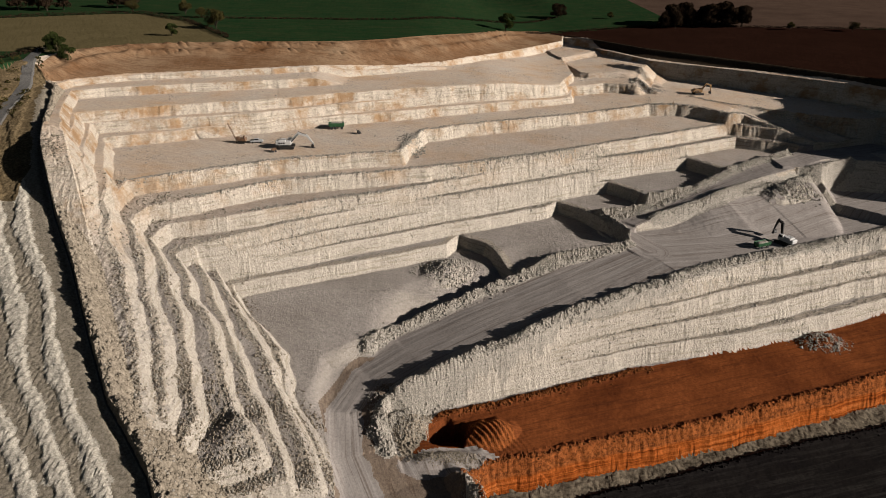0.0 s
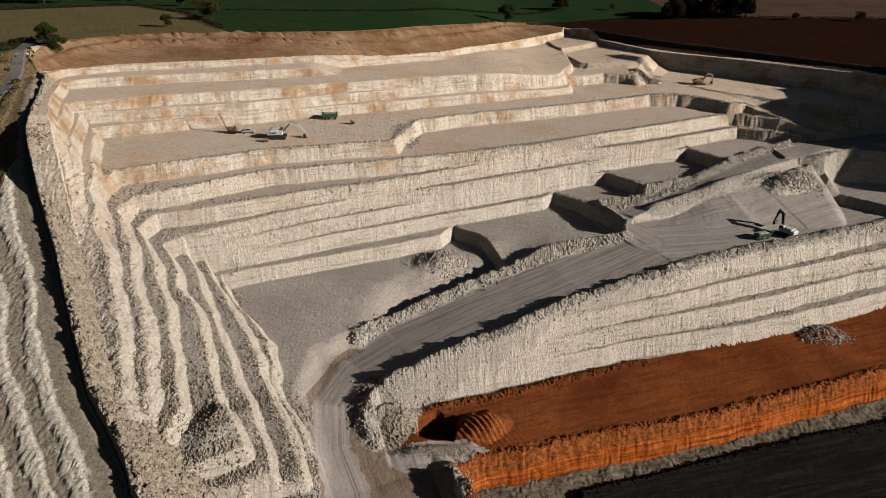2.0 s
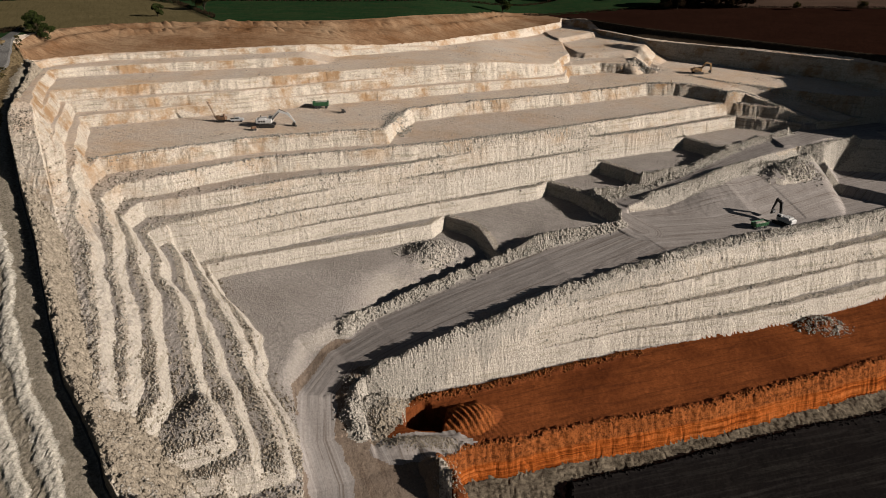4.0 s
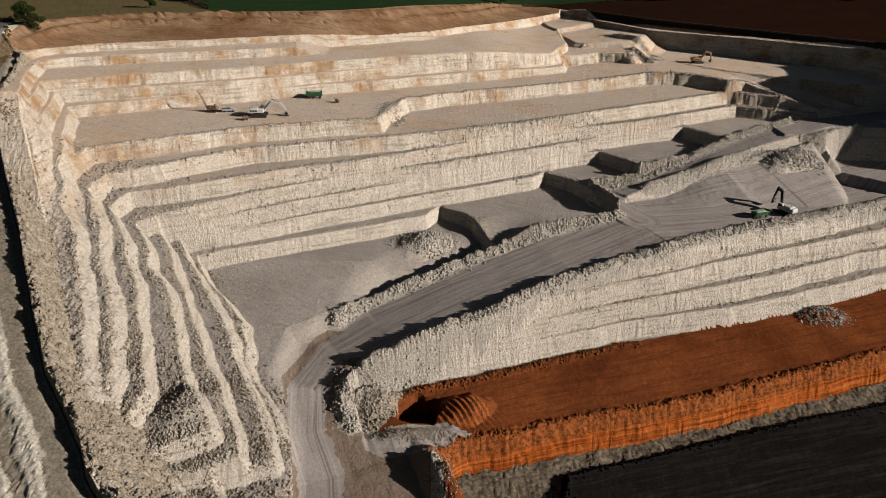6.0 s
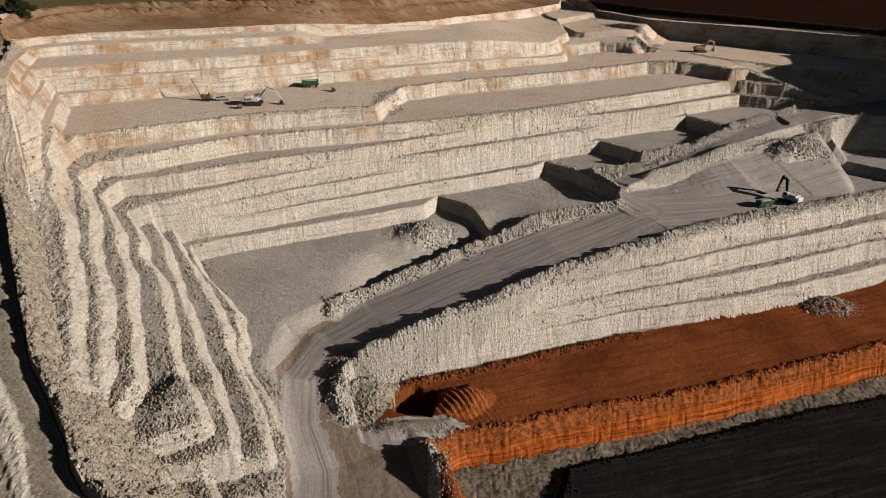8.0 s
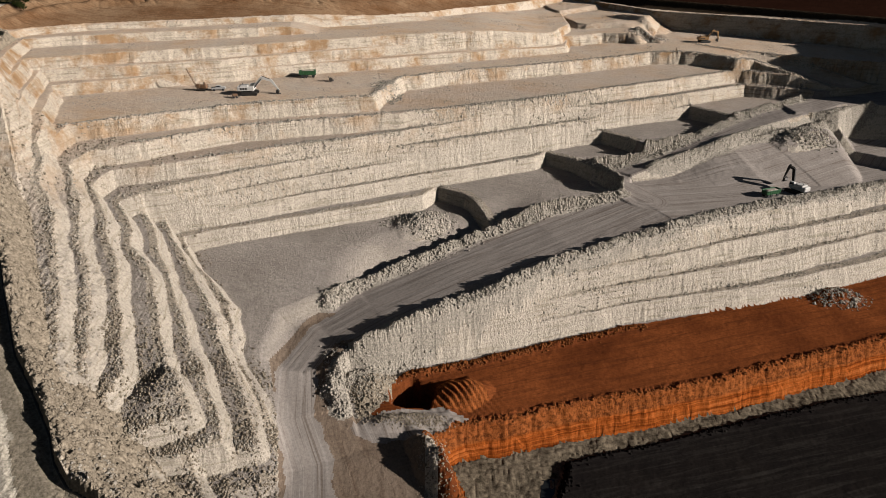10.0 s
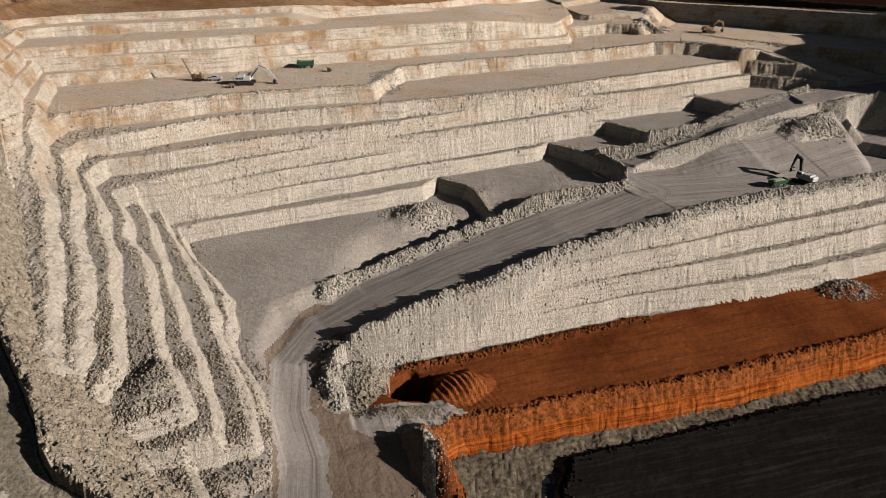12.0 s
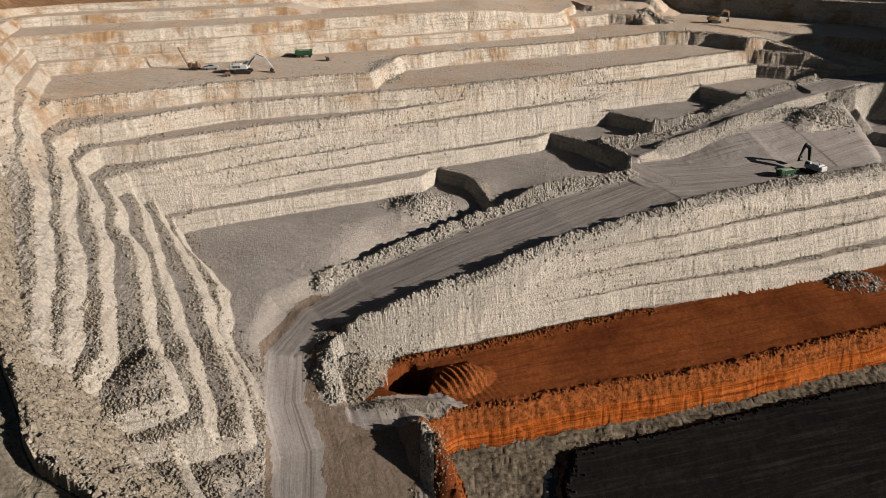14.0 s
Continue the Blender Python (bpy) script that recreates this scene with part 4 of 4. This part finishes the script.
def tipper(label, x, y, turn, s=1.0):
    """A green articulated tipping trailer: ribbed tub on wheels."""
    root = tagged(new("tipper_trailer"), label, "trailer")
    bm = bmesh.new()
    for a, b in (((-3.2, -1.25), (3.2, -1.25)), ((-3.2, 1.25), (3.2, 1.25))):
        box(bm, 6.4 * s, 0.14, 1.5 * s, 0, a[1] * s, 2.0 * s, 6 * (1 if a[1] < 0 else -1), 0, 0, bevel=0.03)
    box(bm, 6.4 * s, 2.5 * s, 0.16, 0, 0, 1.3 * s, bevel=0.03)
    box(bm, 0.14, 2.6 * s, 1.6 * s, 3.2 * s, 0, 2.05 * s, 0, 10, 0, bevel=0.03)
    box(bm, 0.14, 2.6 * s, 1.4 * s, -3.2 * s, 0, 2.0 * s, 0, -8, 0, bevel=0.03)
    tub = part("tub", bm, M_GREENPAINT, root)
    for k in range(6):
        for side in (-1, 1):
            part("rib", box(bmesh.new(), 0.14, 0.12, 1.5 * s, (-2.7 + k * 1.08) * s, side * 1.36 * s, 2.0 * s, -6 * side, 0, 0, bevel=0), M_GREENPAINT, tub)
    part("load", box(bmesh.new(), 5.9 * s, 2.2 * s, 0.5 * s, 0, 0, 2.5 * s, bevel=0.2, taper=0.7), M_ROCK, root, "load of pale stone")
    part("chassis", box(bmesh.new(), 6.6 * s, 0.9 * s, 0.35 * s, 0, 0, 1.0 * s), M_STEEL, root)
    for xx in (-2.0, -0.6, 2.2):
        for side in (-1, 1):
            wheel(root, xx * s, side * 1.05 * s, 0.58 * s, 0.42 * s)
    root.matrix_basis = pose(x, y, ground_z(x, y) - 0.05, 0, 0, turn)
    return root


def drill_rig(x, y, turn):
    root = tagged(new("drill_rig"), "rust brown tracked drill rig with a raised mast", "drill rig")
    crawler(root, 3.4, 2.2, 0.8, 0.4)
    part("body", box(box(bmesh.new(), 3.0, 2.0, 1.2, -0.6, 0, 1.6, bevel=0.1), 1.2, 1.2, 1.4, 0.9, 0.5, 2.0, bevel=0.1), M_RUST, root)
    part("dust_collector", tube(bmesh.new(), (-1.6, 0.5, 2.1), (-1.6, 0.5, 3.3), 0.5, 0.35, 12), M_RUST, root)
    mast = bmesh.new()
    for dy in (-0.2, 0.2):
        for dx in (-0.2, 0.2):
            tube(mast, (1.6 + dx, dy, 0.6), (4.6 + dx, dy, 8.0), 0.06, None, 6)
    for k in range(9):
        z = 0.8 + k * 0.8
        x0 = 1.6 + (z - 0.6) * 3.0 / 7.4
        tube(mast, (x0 - 0.2, -0.2, z), (x0 + 0.5, 0.2, z + 0.7), 0.045, None, 5)
    mast = part("mast", mast, M_RUST, root)
    part("drill_rod", tube(bmesh.new(), (1.75, 0, 0.3), (4.7, 0, 7.6), 0.07, None, 8), M_STEEL, mast)
    root.matrix_basis = pose(x, y, ground_z(x, y) - 0.05, 0, 0, turn)
    return root


def pickup(x, y, turn):
    root = tagged(new("pickup"), "silver pickup parked beside the drill rig", "car")
    body = part("body", box(box(bmesh.new(), 5.0, 1.85, 0.75, 0, 0, 0.85, bevel=0.14), 1.3, 1.7, 0.3, 1.6, 0, 1.25, bevel=0.1), M_SILVER, root)
    cab = part("cabin", box(bmesh.new(), 2.2, 1.7, 0.75, 0.1, 0, 1.5, bevel=0.12, taper=0.8), M_SILVER, root)
    part("windscreen", box(bmesh.new(), 0.05, 1.35, 0.5, 1.02, 0, 1.55, 0, -20, 0, bevel=0), M_GLASS, cab)
    for side in (-1, 1):
        part("side_window", box(bmesh.new(), 1.5, 0.04, 0.4, 0.1, side * 0.80, 1.6, 7 * side, 0, 0, bevel=0), M_GLASS, cab)
    part("load_bed", box(bmesh.new(), 1.5, 1.5, 0.1, -1.7, 0, 1.24, bevel=0), M_STEEL, body)
    for xx in (-1.55, 1.55):
        for side in (-1, 1):
            wheel(root, xx, side * 0.82, 0.38, 0.26)
    root.matrix_basis = pose(x, y, ground_z(x, y) - 0.03, 0, 0, turn)
    return root


# ---- machines ----
S1 = 1.12
excavator("large white excavator with its boom stretched out", M_WHITE, S1, [(1.3 * S1, 2.3 * S1), (4.2 * S1, 5.3 * S1), (7.2 * S1, 4.3 * S1), (9.3 * S1, 1.3 * S1)], -61.5, 226.5, 4)
excavator("white excavator with its dark boom raised on the platform", M_WHITE, 1.12, [(1.45, 2.6), (2.5, 7.8), (4.4, 8.3), (5.4, 3.8)], 133.2, 206, 118, M_STEEL)
excavator("yellow excavator with its boom folded down on the upper floor", M_YELLOW, 0.95, [(1.3, 2.3), (3.6, 5.6), (6.2, 4.8), (6.9, 1.4)], 137, 321, 5)
tipper("green tipping trailer parked below a limestone face", -46, 254.5, 8)
tipper("green tipping trailer beside the platform's rock bund", 122.6, 202.4, 20, 0.95)
drill_rig(-81, 232.5, 175)
pickup(-75, 233, 10)
skip = tagged(new("spare_bucket"), "dark spare digger bucket lying on the bench", "bucket")
part("shell", box(box(bmesh.new(), 1.9, 1.6, 0.25, 0, 0, 1.0, 0, 62, 0, bevel=0.05), 1.4, 1.6, 0.2, 0.75, 0, 0.35, bevel=0.05), M_STEEL, skip)
for side in (-1, 1):
    part("cheek", box(bmesh.new(), 1.0, 0.1, 1.2, 0.35, side * 0.78, 0.7, 0, 30, 0, bevel=0.02), M_STEEL, skip)
skip.matrix_basis = pose(-36, 247, ground_z(-36, 247) - 0.02, 0, 0, 15)
trolley = tagged(new("fuel_bowser"), "small rusty fuel bowser beside the white excavator", "bowser")
part("tank", box(bmesh.new(), 1.8, 1.3, 1.0, 0, 0, 1.0, bevel=0.15), M_RUST, trolley)
for xx in (-0.5, 0.5):
    for side in (-1, 1):
        wheel(trolley, xx, side * 0.7, 0.4, 0.25)
trolley.matrix_basis = pose(-65.5, 221.5, ground_z(-65.5, 221.5) - 0.02, 0, 0, 20)

# ---- broken rock ----
PHI = (1 + 5 ** 0.5) / 2
ICO_V = np.array([(-1, PHI, 0), (1, PHI, 0), (-1, -PHI, 0), (1, -PHI, 0), (0, -1, PHI), (0, 1, PHI), (0, -1, -PHI), (0, 1, -PHI), (PHI, 0, -1), (PHI, 0, 1), (-PHI, 0, -1), (-PHI, 0, 1)]) / 1.9
ICO_F = np.array([(0, 11, 5), (0, 5, 1), (0, 1, 7), (0, 7, 10), (0, 10, 11), (1, 5, 9), (5, 11, 4), (11, 10, 2), (10, 7, 6), (7, 1, 8), (3, 9, 4), (3, 4, 2), (3, 2, 6), (3, 6, 8), (3, 8, 9), (4, 9, 5), (2, 4, 11), (6, 2, 10), (8, 6, 7), (9, 8, 1)])
RNG = np.random.default_rng(7)


OCT_V = np.array([(1, 0, 0), (-1, 0, 0), (0, 1, 0), (0, -1, 0), (0, 0, 1), (0, 0, -1)]) * 1.15
OCT_F = np.array([(0, 2, 4), (2, 1, 4), (1, 3, 4), (3, 0, 4), (2, 0, 5), (1, 2, 5), (3, 1, 5), (0, 3, 5)])


def rubble(name, weight, count, lo, hi, mat, label, shape=(OCT_V, OCT_F)):
    """Loose angular stones strewn by weight over the land, as one heap."""
    w = (weight * (XS[1:] - XS[:-1])[None, :] * (YS[1:] - YS[:-1])[:, None]).ravel()
    pick = RNG.choice(len(w), size=count, p=w / w.sum())
    rows, cols = np.divmod(pick, len(XS) - 1)
    u, v = RNG.random(count), RNG.random(count)
    x = XS[cols] * (1 - u) + XS[cols + 1] * u
    y = YS[rows] * (1 - v) + YS[rows + 1] * v
    z = (HEIGHT[rows, cols] * (1 - u) + HEIGHT[rows, cols + 1] * u) * (1 - v) + (HEIGHT[rows + 1, cols] * (1 - u) + HEIGHT[rows + 1, cols + 1] * u) * v
    size = lo + (hi - lo) * RNG.random(count) ** 2.6
    corners, sides = shape
    verts = corners[None] * (1 + 0.7 * (RNG.random((count, len(corners), 1)) - 0.5)) * size[:, None, None] * 0.5
    verts *= (0.7 + 0.7 * RNG.random((count, 1, 3)))
    tilt = RNG.random(count) * 1.2
    ct, st = np.cos(tilt)[:, None], np.sin(tilt)[:, None]
    verts = np.stack([verts[..., 0] * ct - verts[..., 2] * st, verts[..., 1], verts[..., 0] * st + verts[..., 2] * ct], -1)
    a = RNG.random(count) * 6.283
    c, s = np.cos(a)[:, None], np.sin(a)[:, None]
    vx, vy = verts[..., 0] * c - verts[..., 1] * s, verts[..., 0] * s + verts[..., 1] * c
    verts = np.stack([vx + x[:, None], vy + y[:, None], verts[..., 2] + z[:, None] + 0.12 * size[:, None]], -1).reshape(-1, 3)
    faces = (sides[None] + len(corners) * np.arange(count)[:, None, None]).reshape(-1)
    me = bpy.data.meshes.new(name)
    me.vertices.add(len(verts))
    me.vertices.foreach_set("co", verts.ravel())
    me.loops.add(len(faces))
    me.loops.foreach_set("vertex_index", faces)
    me.polygons.add(len(faces) // 3)
    me.polygons.foreach_set("loop_start", np.arange(0, len(faces), 3))
    me.polygons.foreach_set("loop_total", np.full(len(faces) // 3, 3))
    me.update(calc_edges=True)
    me.materials.append(mat)
    return tagged(new(name, me), label, "rubble", kind="stuff")


INSIDE = ~field & ~strip & ~scrub & ~soil & ~red & ~orange
for line, count, label in ((BERM_N, 5200, "pale rock bund along the haul road's pit edge"), (BERM_S, 6000, "pale rock bund along the haul road's outer edge"), (BERM_Q, 2600, "pale rock bund along the upper haul road")):
    rubble("rock_bund", np.exp(-(np.abs(beside(line)) / (1.2 if line is BERM_Q else 1.8)) ** 2) * INSIDE, int(count * (1.6 if line is BERM_Q else 2.6)), 0.18, 0.6 if line is BERM_Q else 0.85, M_ROCK, label)
for line, count in ((B6, 4200), (B7, 4200), (B5, 2600), (B4, 2000), (B3, 2000), (B2, 1800), (E3, 700)):
    rubble("crest_rubble", (np.exp(-((-beside(line) - 1.1) / 0.9) ** 2) * lime * np.where((CX < -60) & (CY < 186), 0.08, 1.0) + 1e-9) * INSIDE, int(count * 1.2), 0.18, 0.8, M_ROCK, "broken pale stone along a bench edge")
slope_w = (Z["d_w"] < 0) & (Z["d_w"] > -48) & (CY < 190) & lime
FLATTER = np.where(np.abs(HEIGHT[1:, 1:] - CH) < 0.4, 1.0, 0.03)
rubble("talus_stone", talus * (0.3 + np.clip(grain(CX, CY, 5, 63), 0, 1)) * (CY < 190), 14000, 0.22, 1.0, M_TALUS, "loose stone lying on the slope below the spoil strip")
rubble("slope_rubble", slope_w * np.where(CY > 128, 0.22, 1.0) * (0.25 + np.clip(grain(CX, CY, 6, 61), 0, 1)) * FLATTER, 20000, 0.16, 0.75, M_TALUS, "loose pale stone strewn over the western slope")
rubble("row_stone", rows_white * 1.0, 9000, 0.15, 0.55, M_ROCK, "white stone lying in rows on the spoil strip")
rubble("ledge_rubble", (ledges | Z["ledge"] & wall_south) * (0.3 + np.clip(grain(CX, CY, 4, 64), 0, 1)), 13000, 0.16, 0.65, M_ROCK, "small broken stone lying along the ledges")
rubble("floor_rubble", (lime | wall_south) * FLATTER * np.clip(grain(CX, CY, 9, 62) - 0.15, 0, 1), 6000, 0.12, 0.5, M_ROCK, "small loose stones on benches and floors")
for x, y, rx, ry, count, label in ((-55, 112, 9, 8, 260, "heap of tipped pale stone on the western slope"), (1, 190, 10, 7, 1500, "heap of blasted pale stone under a face"), (-12, 130, 7, 5, 900, "broken stone at the foot of the white wall"), (149.0, 235.8, 12, 4.6, 1800, "heap of blasted pale stone on the platform"), (137, 174, 9, 5, 700, "heap of pale stone on the ironstone floor"), (6.5, 103, 4, 13, 900, "bank of mixed stone by the orange corner"), (-20, 130, 4, 8, 400, "pale stone round the nose of the wall"), (-13, 240, 5, 8, 700, "heap of broken pale stone at the jutting bench corner"), (112, 331, 8, 6, 900, "broken stone spilling from the upper cut"), (-1, 118, 10, 2.6, 1100, "low ridge of pale stone beside the dug hole")):
    rubble("stone_heap", np.exp(-(((CX - x) / rx) ** 2 + ((CY - y) / ry) ** 2) ** 2), count, 0.18, 0.9 if y > 150 else 0.55, M_ROCK if y > 127 else M_TALUS, label)
rubble("ironstone_clods", orange * np.exp(-((Z["d_orange"] - 0.8) / 0.8) ** 2) , 3000, 0.2, 0.8, M_CLOD, "rusty clods along the crest of the orange face")
rubble("red_lip_clods", red * np.exp(-((Z["d_low"] + 4.2) / 1.2) ** 2) * (CX < 70) + 1e-9 * red, 1500, 0.2, 0.9, M_CLOD, "rusty clods along the foot of the white wall")
rubble("clay_clods", clay * np.exp(-((Z["d_clay"] + 1.0) / 1.2) ** 2) + 1e-9 * clay, 2600, 0.25, 0.9, M_CLAY, "dark clods along the edge of the clay floor")
pond = tagged(part("pond", box(bmesh.new(), 3.4, 13, 0.3, 33.2, 104, ground_z(33.2, 104) + 0.05, 0, 0, -8, bevel=0.05), M_WATER), "dark still puddle at the clay floor's corner", "pond", kind="structure")

# ---- trees, hedges and the farm track ----


def leaves(name, centres, count, size, mat, parent=None, seed=1, spread_=1.0):
    """Many small leaf clumps set round centres (x, y, z, rx, ry, rz)."""
    rng = np.random.default_rng(seed)
    verts = []
    for cx, cy, cz, rx, ry, rz in centres:
        d = rng.normal(size=(count, 3))
        d /= np.linalg.norm(d, axis=1)[:, None]
        r = (0.45 + 0.6 * rng.random(count) ** 0.5)[:, None]
        p = d * r * (rx, ry, rz) + (cx, cy, cz)
        a, b = rng.normal(size=(count, 3)), rng.normal(size=(count, 3))
        a /= np.linalg.norm(a, axis=1)[:, None]
        b -= (a * b).sum(1)[:, None] * a
        b /= np.linalg.norm(b, axis=1)[:, None]
        s = (size * (0.6 + 0.8 * rng.random(count)))[:, None]
        verts.append(np.stack([p - a * s, p + b * s * 0.7, p + a * s, p - b * s * 0.7], 1))
    verts = np.concatenate(verts).reshape(-1, 3)
    me = bpy.data.meshes.new(name)
    me.vertices.add(len(verts))
    me.vertices.foreach_set("co", verts.ravel())
    me.loops.add(len(verts))
    me.loops.foreach_set("vertex_index", np.arange(len(verts)))
    me.polygons.add(len(verts) // 4)
    me.polygons.foreach_set("loop_start", np.arange(0, len(verts), 4))
    me.polygons.foreach_set("loop_total", np.full(len(verts) // 4, 4))
    me.update(calc_edges=True)
    me.materials.append(mat)
    ob = new(name, me)
    ob.parent = parent
    return ob


def tree(label, mat, tall, wide, seed, group="field trees"):
    root = tagged(new("tree"), label, "tree", group)
    rng = random.Random(seed)
    bm = bmesh.new()
    fork = Vector((rng.uniform(-0.2, 0.2), rng.uniform(-0.2, 0.2), tall * 0.2))
    tube(bm, (0, 0, -0.3), fork, tall * 0.032, tall * 0.022, 9)
    clumps = []
    for k in range(12):
        a = k * 2.4 + rng.uniform(-0.4, 0.4)
        reach = wide * rng.uniform(0.22, 0.40)
        tip = Vector((math.cos(a) * reach, math.sin(a) * reach, tall * rng.uniform(0.26, 0.86)))
        tube(bm, fork - Vector((0, 0, rng.uniform(0, 0.8))), tip, tall * 0.014, tall * 0.004, 6)
        r = wide * rng.uniform(0.15, 0.24)
        clumps.append((*tip, r, r, r * 0.8))
    tube(bm, fork, (0, 0, tall * 0.9), tall * 0.016, tall * 0.004, 6)
    clumps.append((0, 0, tall * 0.88, wide * 0.2, wide * 0.2, tall * 0.11))
    part("trunk", bm, M_BARK, root)
    leaves("crown", clumps, 190, tall * 0.032, mat, root, seed)
    return root


def plant(model, x, y, s=1.0, turn=0.0):
    t = copy_thing(model, pose(x, y, ground_z(x, y) - 0.1, 0, 0, turn))
    t.scale = (s, s, s)
    return t


OAK = tree("autumn brown field oak standing in a hedge", M_LEAF, 11, 11, 3)
OAK.matrix_basis = pose(-127.5, 365, ground_z(-127.5, 365) - 0.1)
ASH = tree("dull green round field tree standing alone", M_LEAF_GREEN, 12, 12, 5)
ASH.matrix_basis = pose(46, 440, ground_z(46, 440) - 0.1)
DARK = tree("dark bare-looking wood tree among others", M_LEAF_DARK, 15, 12, 8, "wood trees")
DARK.matrix_basis = pose(-282, 440, ground_z(-282, 440) - 0.1)
for x, y, s in ((-272, 446, 1.1), (-263, 440, 0.95), (-255, 446, 0.8), (-226, 462, 0.85), (-218, 466, 0.95), (98, 536, 0.8), (103, 540, 0.7)):
    plant(DARK, x, y, s, x * 7 % 360)
for k in range(26):
    plant(DARK, 168 + (k * 37 % 62), 478 + (k * 23 % 26) - 0.12 * (k * 37 % 62), 0.75 + (k * 13 % 10) * 0.04, k * 51 % 360)
for x, y, s in ((-168, 432, 0.8), (-152, 415, 0.6), (-205, 438, 0.7), (141, 528, 0.5), (292, 447, 0.6), (253, 458, 0.5)):
    plant(OAK, x, y, s, x * 11 % 360)
for x, y, s in ((-142, 336, 0.55), (-172, 280, 0.75), (-166, 276, 0.6), (-178, 288, 0.55)):
    plant(ASH, x, y, s, x * 5 % 360)


def hedge(line, tall, mat, label, seed, thick=1.0):
    spots = []
    rng = random.Random(seed)
    for (ax, ay), (bx, by) in zip(line[:-1], line[1:]):
        n = max(1, int(math.dist((ax, ay), (bx, by)) / 1.6))
        for k in range(n):
            x, y = ax + (bx - ax) * (k + rng.random()) / n, ay + (by - ay) * (k + rng.random()) / n
            h = tall * rng.uniform(0.7, 1.15)
            spots.append((x, y, ground_z(x, y) + h * 0.45, 1.1 * thick, 1.1 * thick, h * 0.55))
    return tagged(leaves("hedge", spots, 26, 0.34, mat, None, seed), label, "hedge", kind="stuff")


hedge([(-197, 431), (-155, 397), (-111, 331)], 2.4, M_LEAF_DARK, "dark hedge between stubble and wheat", 21)
hedge([(-420, 345), (-269, 399), (-217, 428), (-197, 431)], 2.2, M_LEAF_DARK, "dark hedge behind the stubble field", 22)
hedge([(62, 452), (84, 468), (157, 488), (307, 454), (420, 422)], 1.6, M_LEAF_DARK, "dark hedge round the ploughed field", 23)
hedge([(92, 455), (111, 428), (135, 394), (173, 359), (209, 324), (228, 306), (290, 240)], 1.2, M_LEAF_DARK, "dark scrub along the ploughed field's edge", 24)
hedge([(-157, 414), (-60, 418), (-20, 424)], 1.2, M_LEAF_DARK, "thin dark hedge between wheat fields", 25)
hedge([(-20, 424), (30, 470), (100, 540)], 1.6, M_LEAF_DARK, "dark hedge between wheat fields", 26)
hedge([(-196, 240), (-186, 268), (-182, 290)], 2.0, M_LEAF_DARK, "dark hedge beside the farm track", 27)
scrub_spots = []
for k in range(150):
    x, y = -184 + 46 * random.random(), 172 + 120 * random.random()
    if -178 < x - (y - 170) * -0.33 + 8 < -132:
        h = random.uniform(0.6, 2.2)
        scrub_spots.append((x, y, ground_z(x, y) + h * 0.4, h, h, h * 0.6))
tagged(leaves("scrub", scrub_spots, 60, 0.30, M_LEAF, None, 31), "brown autumn scrub on the rough bank", "scrub", kind="stuff")


def ribbon(name, line, wide, lift, mat, label, category):
    bm = bmesh.new()
    rows = []
    dense = []
    for (ax, ay), (bx, by) in zip(line[:-1], line[1:]):
        n = max(1, int(math.dist((ax, ay), (bx, by)) / 3))
        dense += [(ax + (bx - ax) * k / n, ay + (by - ay) * k / n) for k in range(n)]
    dense.append(line[-1])
    for n, (x, y) in enumerate(dense):
        ax, ay = dense[max(0, n - 1)]
        bx, by = dense[min(len(dense) - 1, n + 1)]
        t = Vector((bx - ax, by - ay)).normalized()
        z = max(ground_z(x, y), ground_z(x - t.y * wide / 2, y + t.x * wide / 2), ground_z(x + t.y * wide / 2, y - t.x * wide / 2)) + lift
        rows.append([bm.verts.new((x - t.y * o, y + t.x * o, z - e)) for o, e in ((-wide / 2 - 0.4, 1.0), (-wide / 2, 0), (wide / 2, 0), (wide / 2 + 0.4, 1.0))])
    for p, q in zip(rows[:-1], rows[1:]):
        for k in range(3):
            bm.faces.new((p[k], p[k + 1], q[k + 1], q[k]))
    return tagged(part(name, bm, mat), label, category, kind="structure")


ribbon("farm_track", [(-158, 205), (-164, 222), (-169, 246), (-178, 271), (-186, 293)], 4.0, 0.1, M_TARMAC, "narrow grey farm track beside the scrub bank", "road")

# the drain hose in the western trench
hose = bpy.data.curves.new("drain_hose", 'CURVE')
hose.dimensions, hose.bevel_depth, hose.bevel_resolution = '3D', 0.28, 2
spline = hose.splines.new('POLY')
run = [(x + 1.6, y) for x, y in WEST[1:-2]]
spline.points.add(len(run) - 1)
for q, (x, y) in zip(spline.points, run):
    q.co = (x - 2.2, y, ground_z(x - 2.2, y) + 0.2, 1)
hose.materials.append(M_RUBBER)
tagged(new("drain_hose", hose), "black drain hose lying along the spoil strip's trench", "hose")
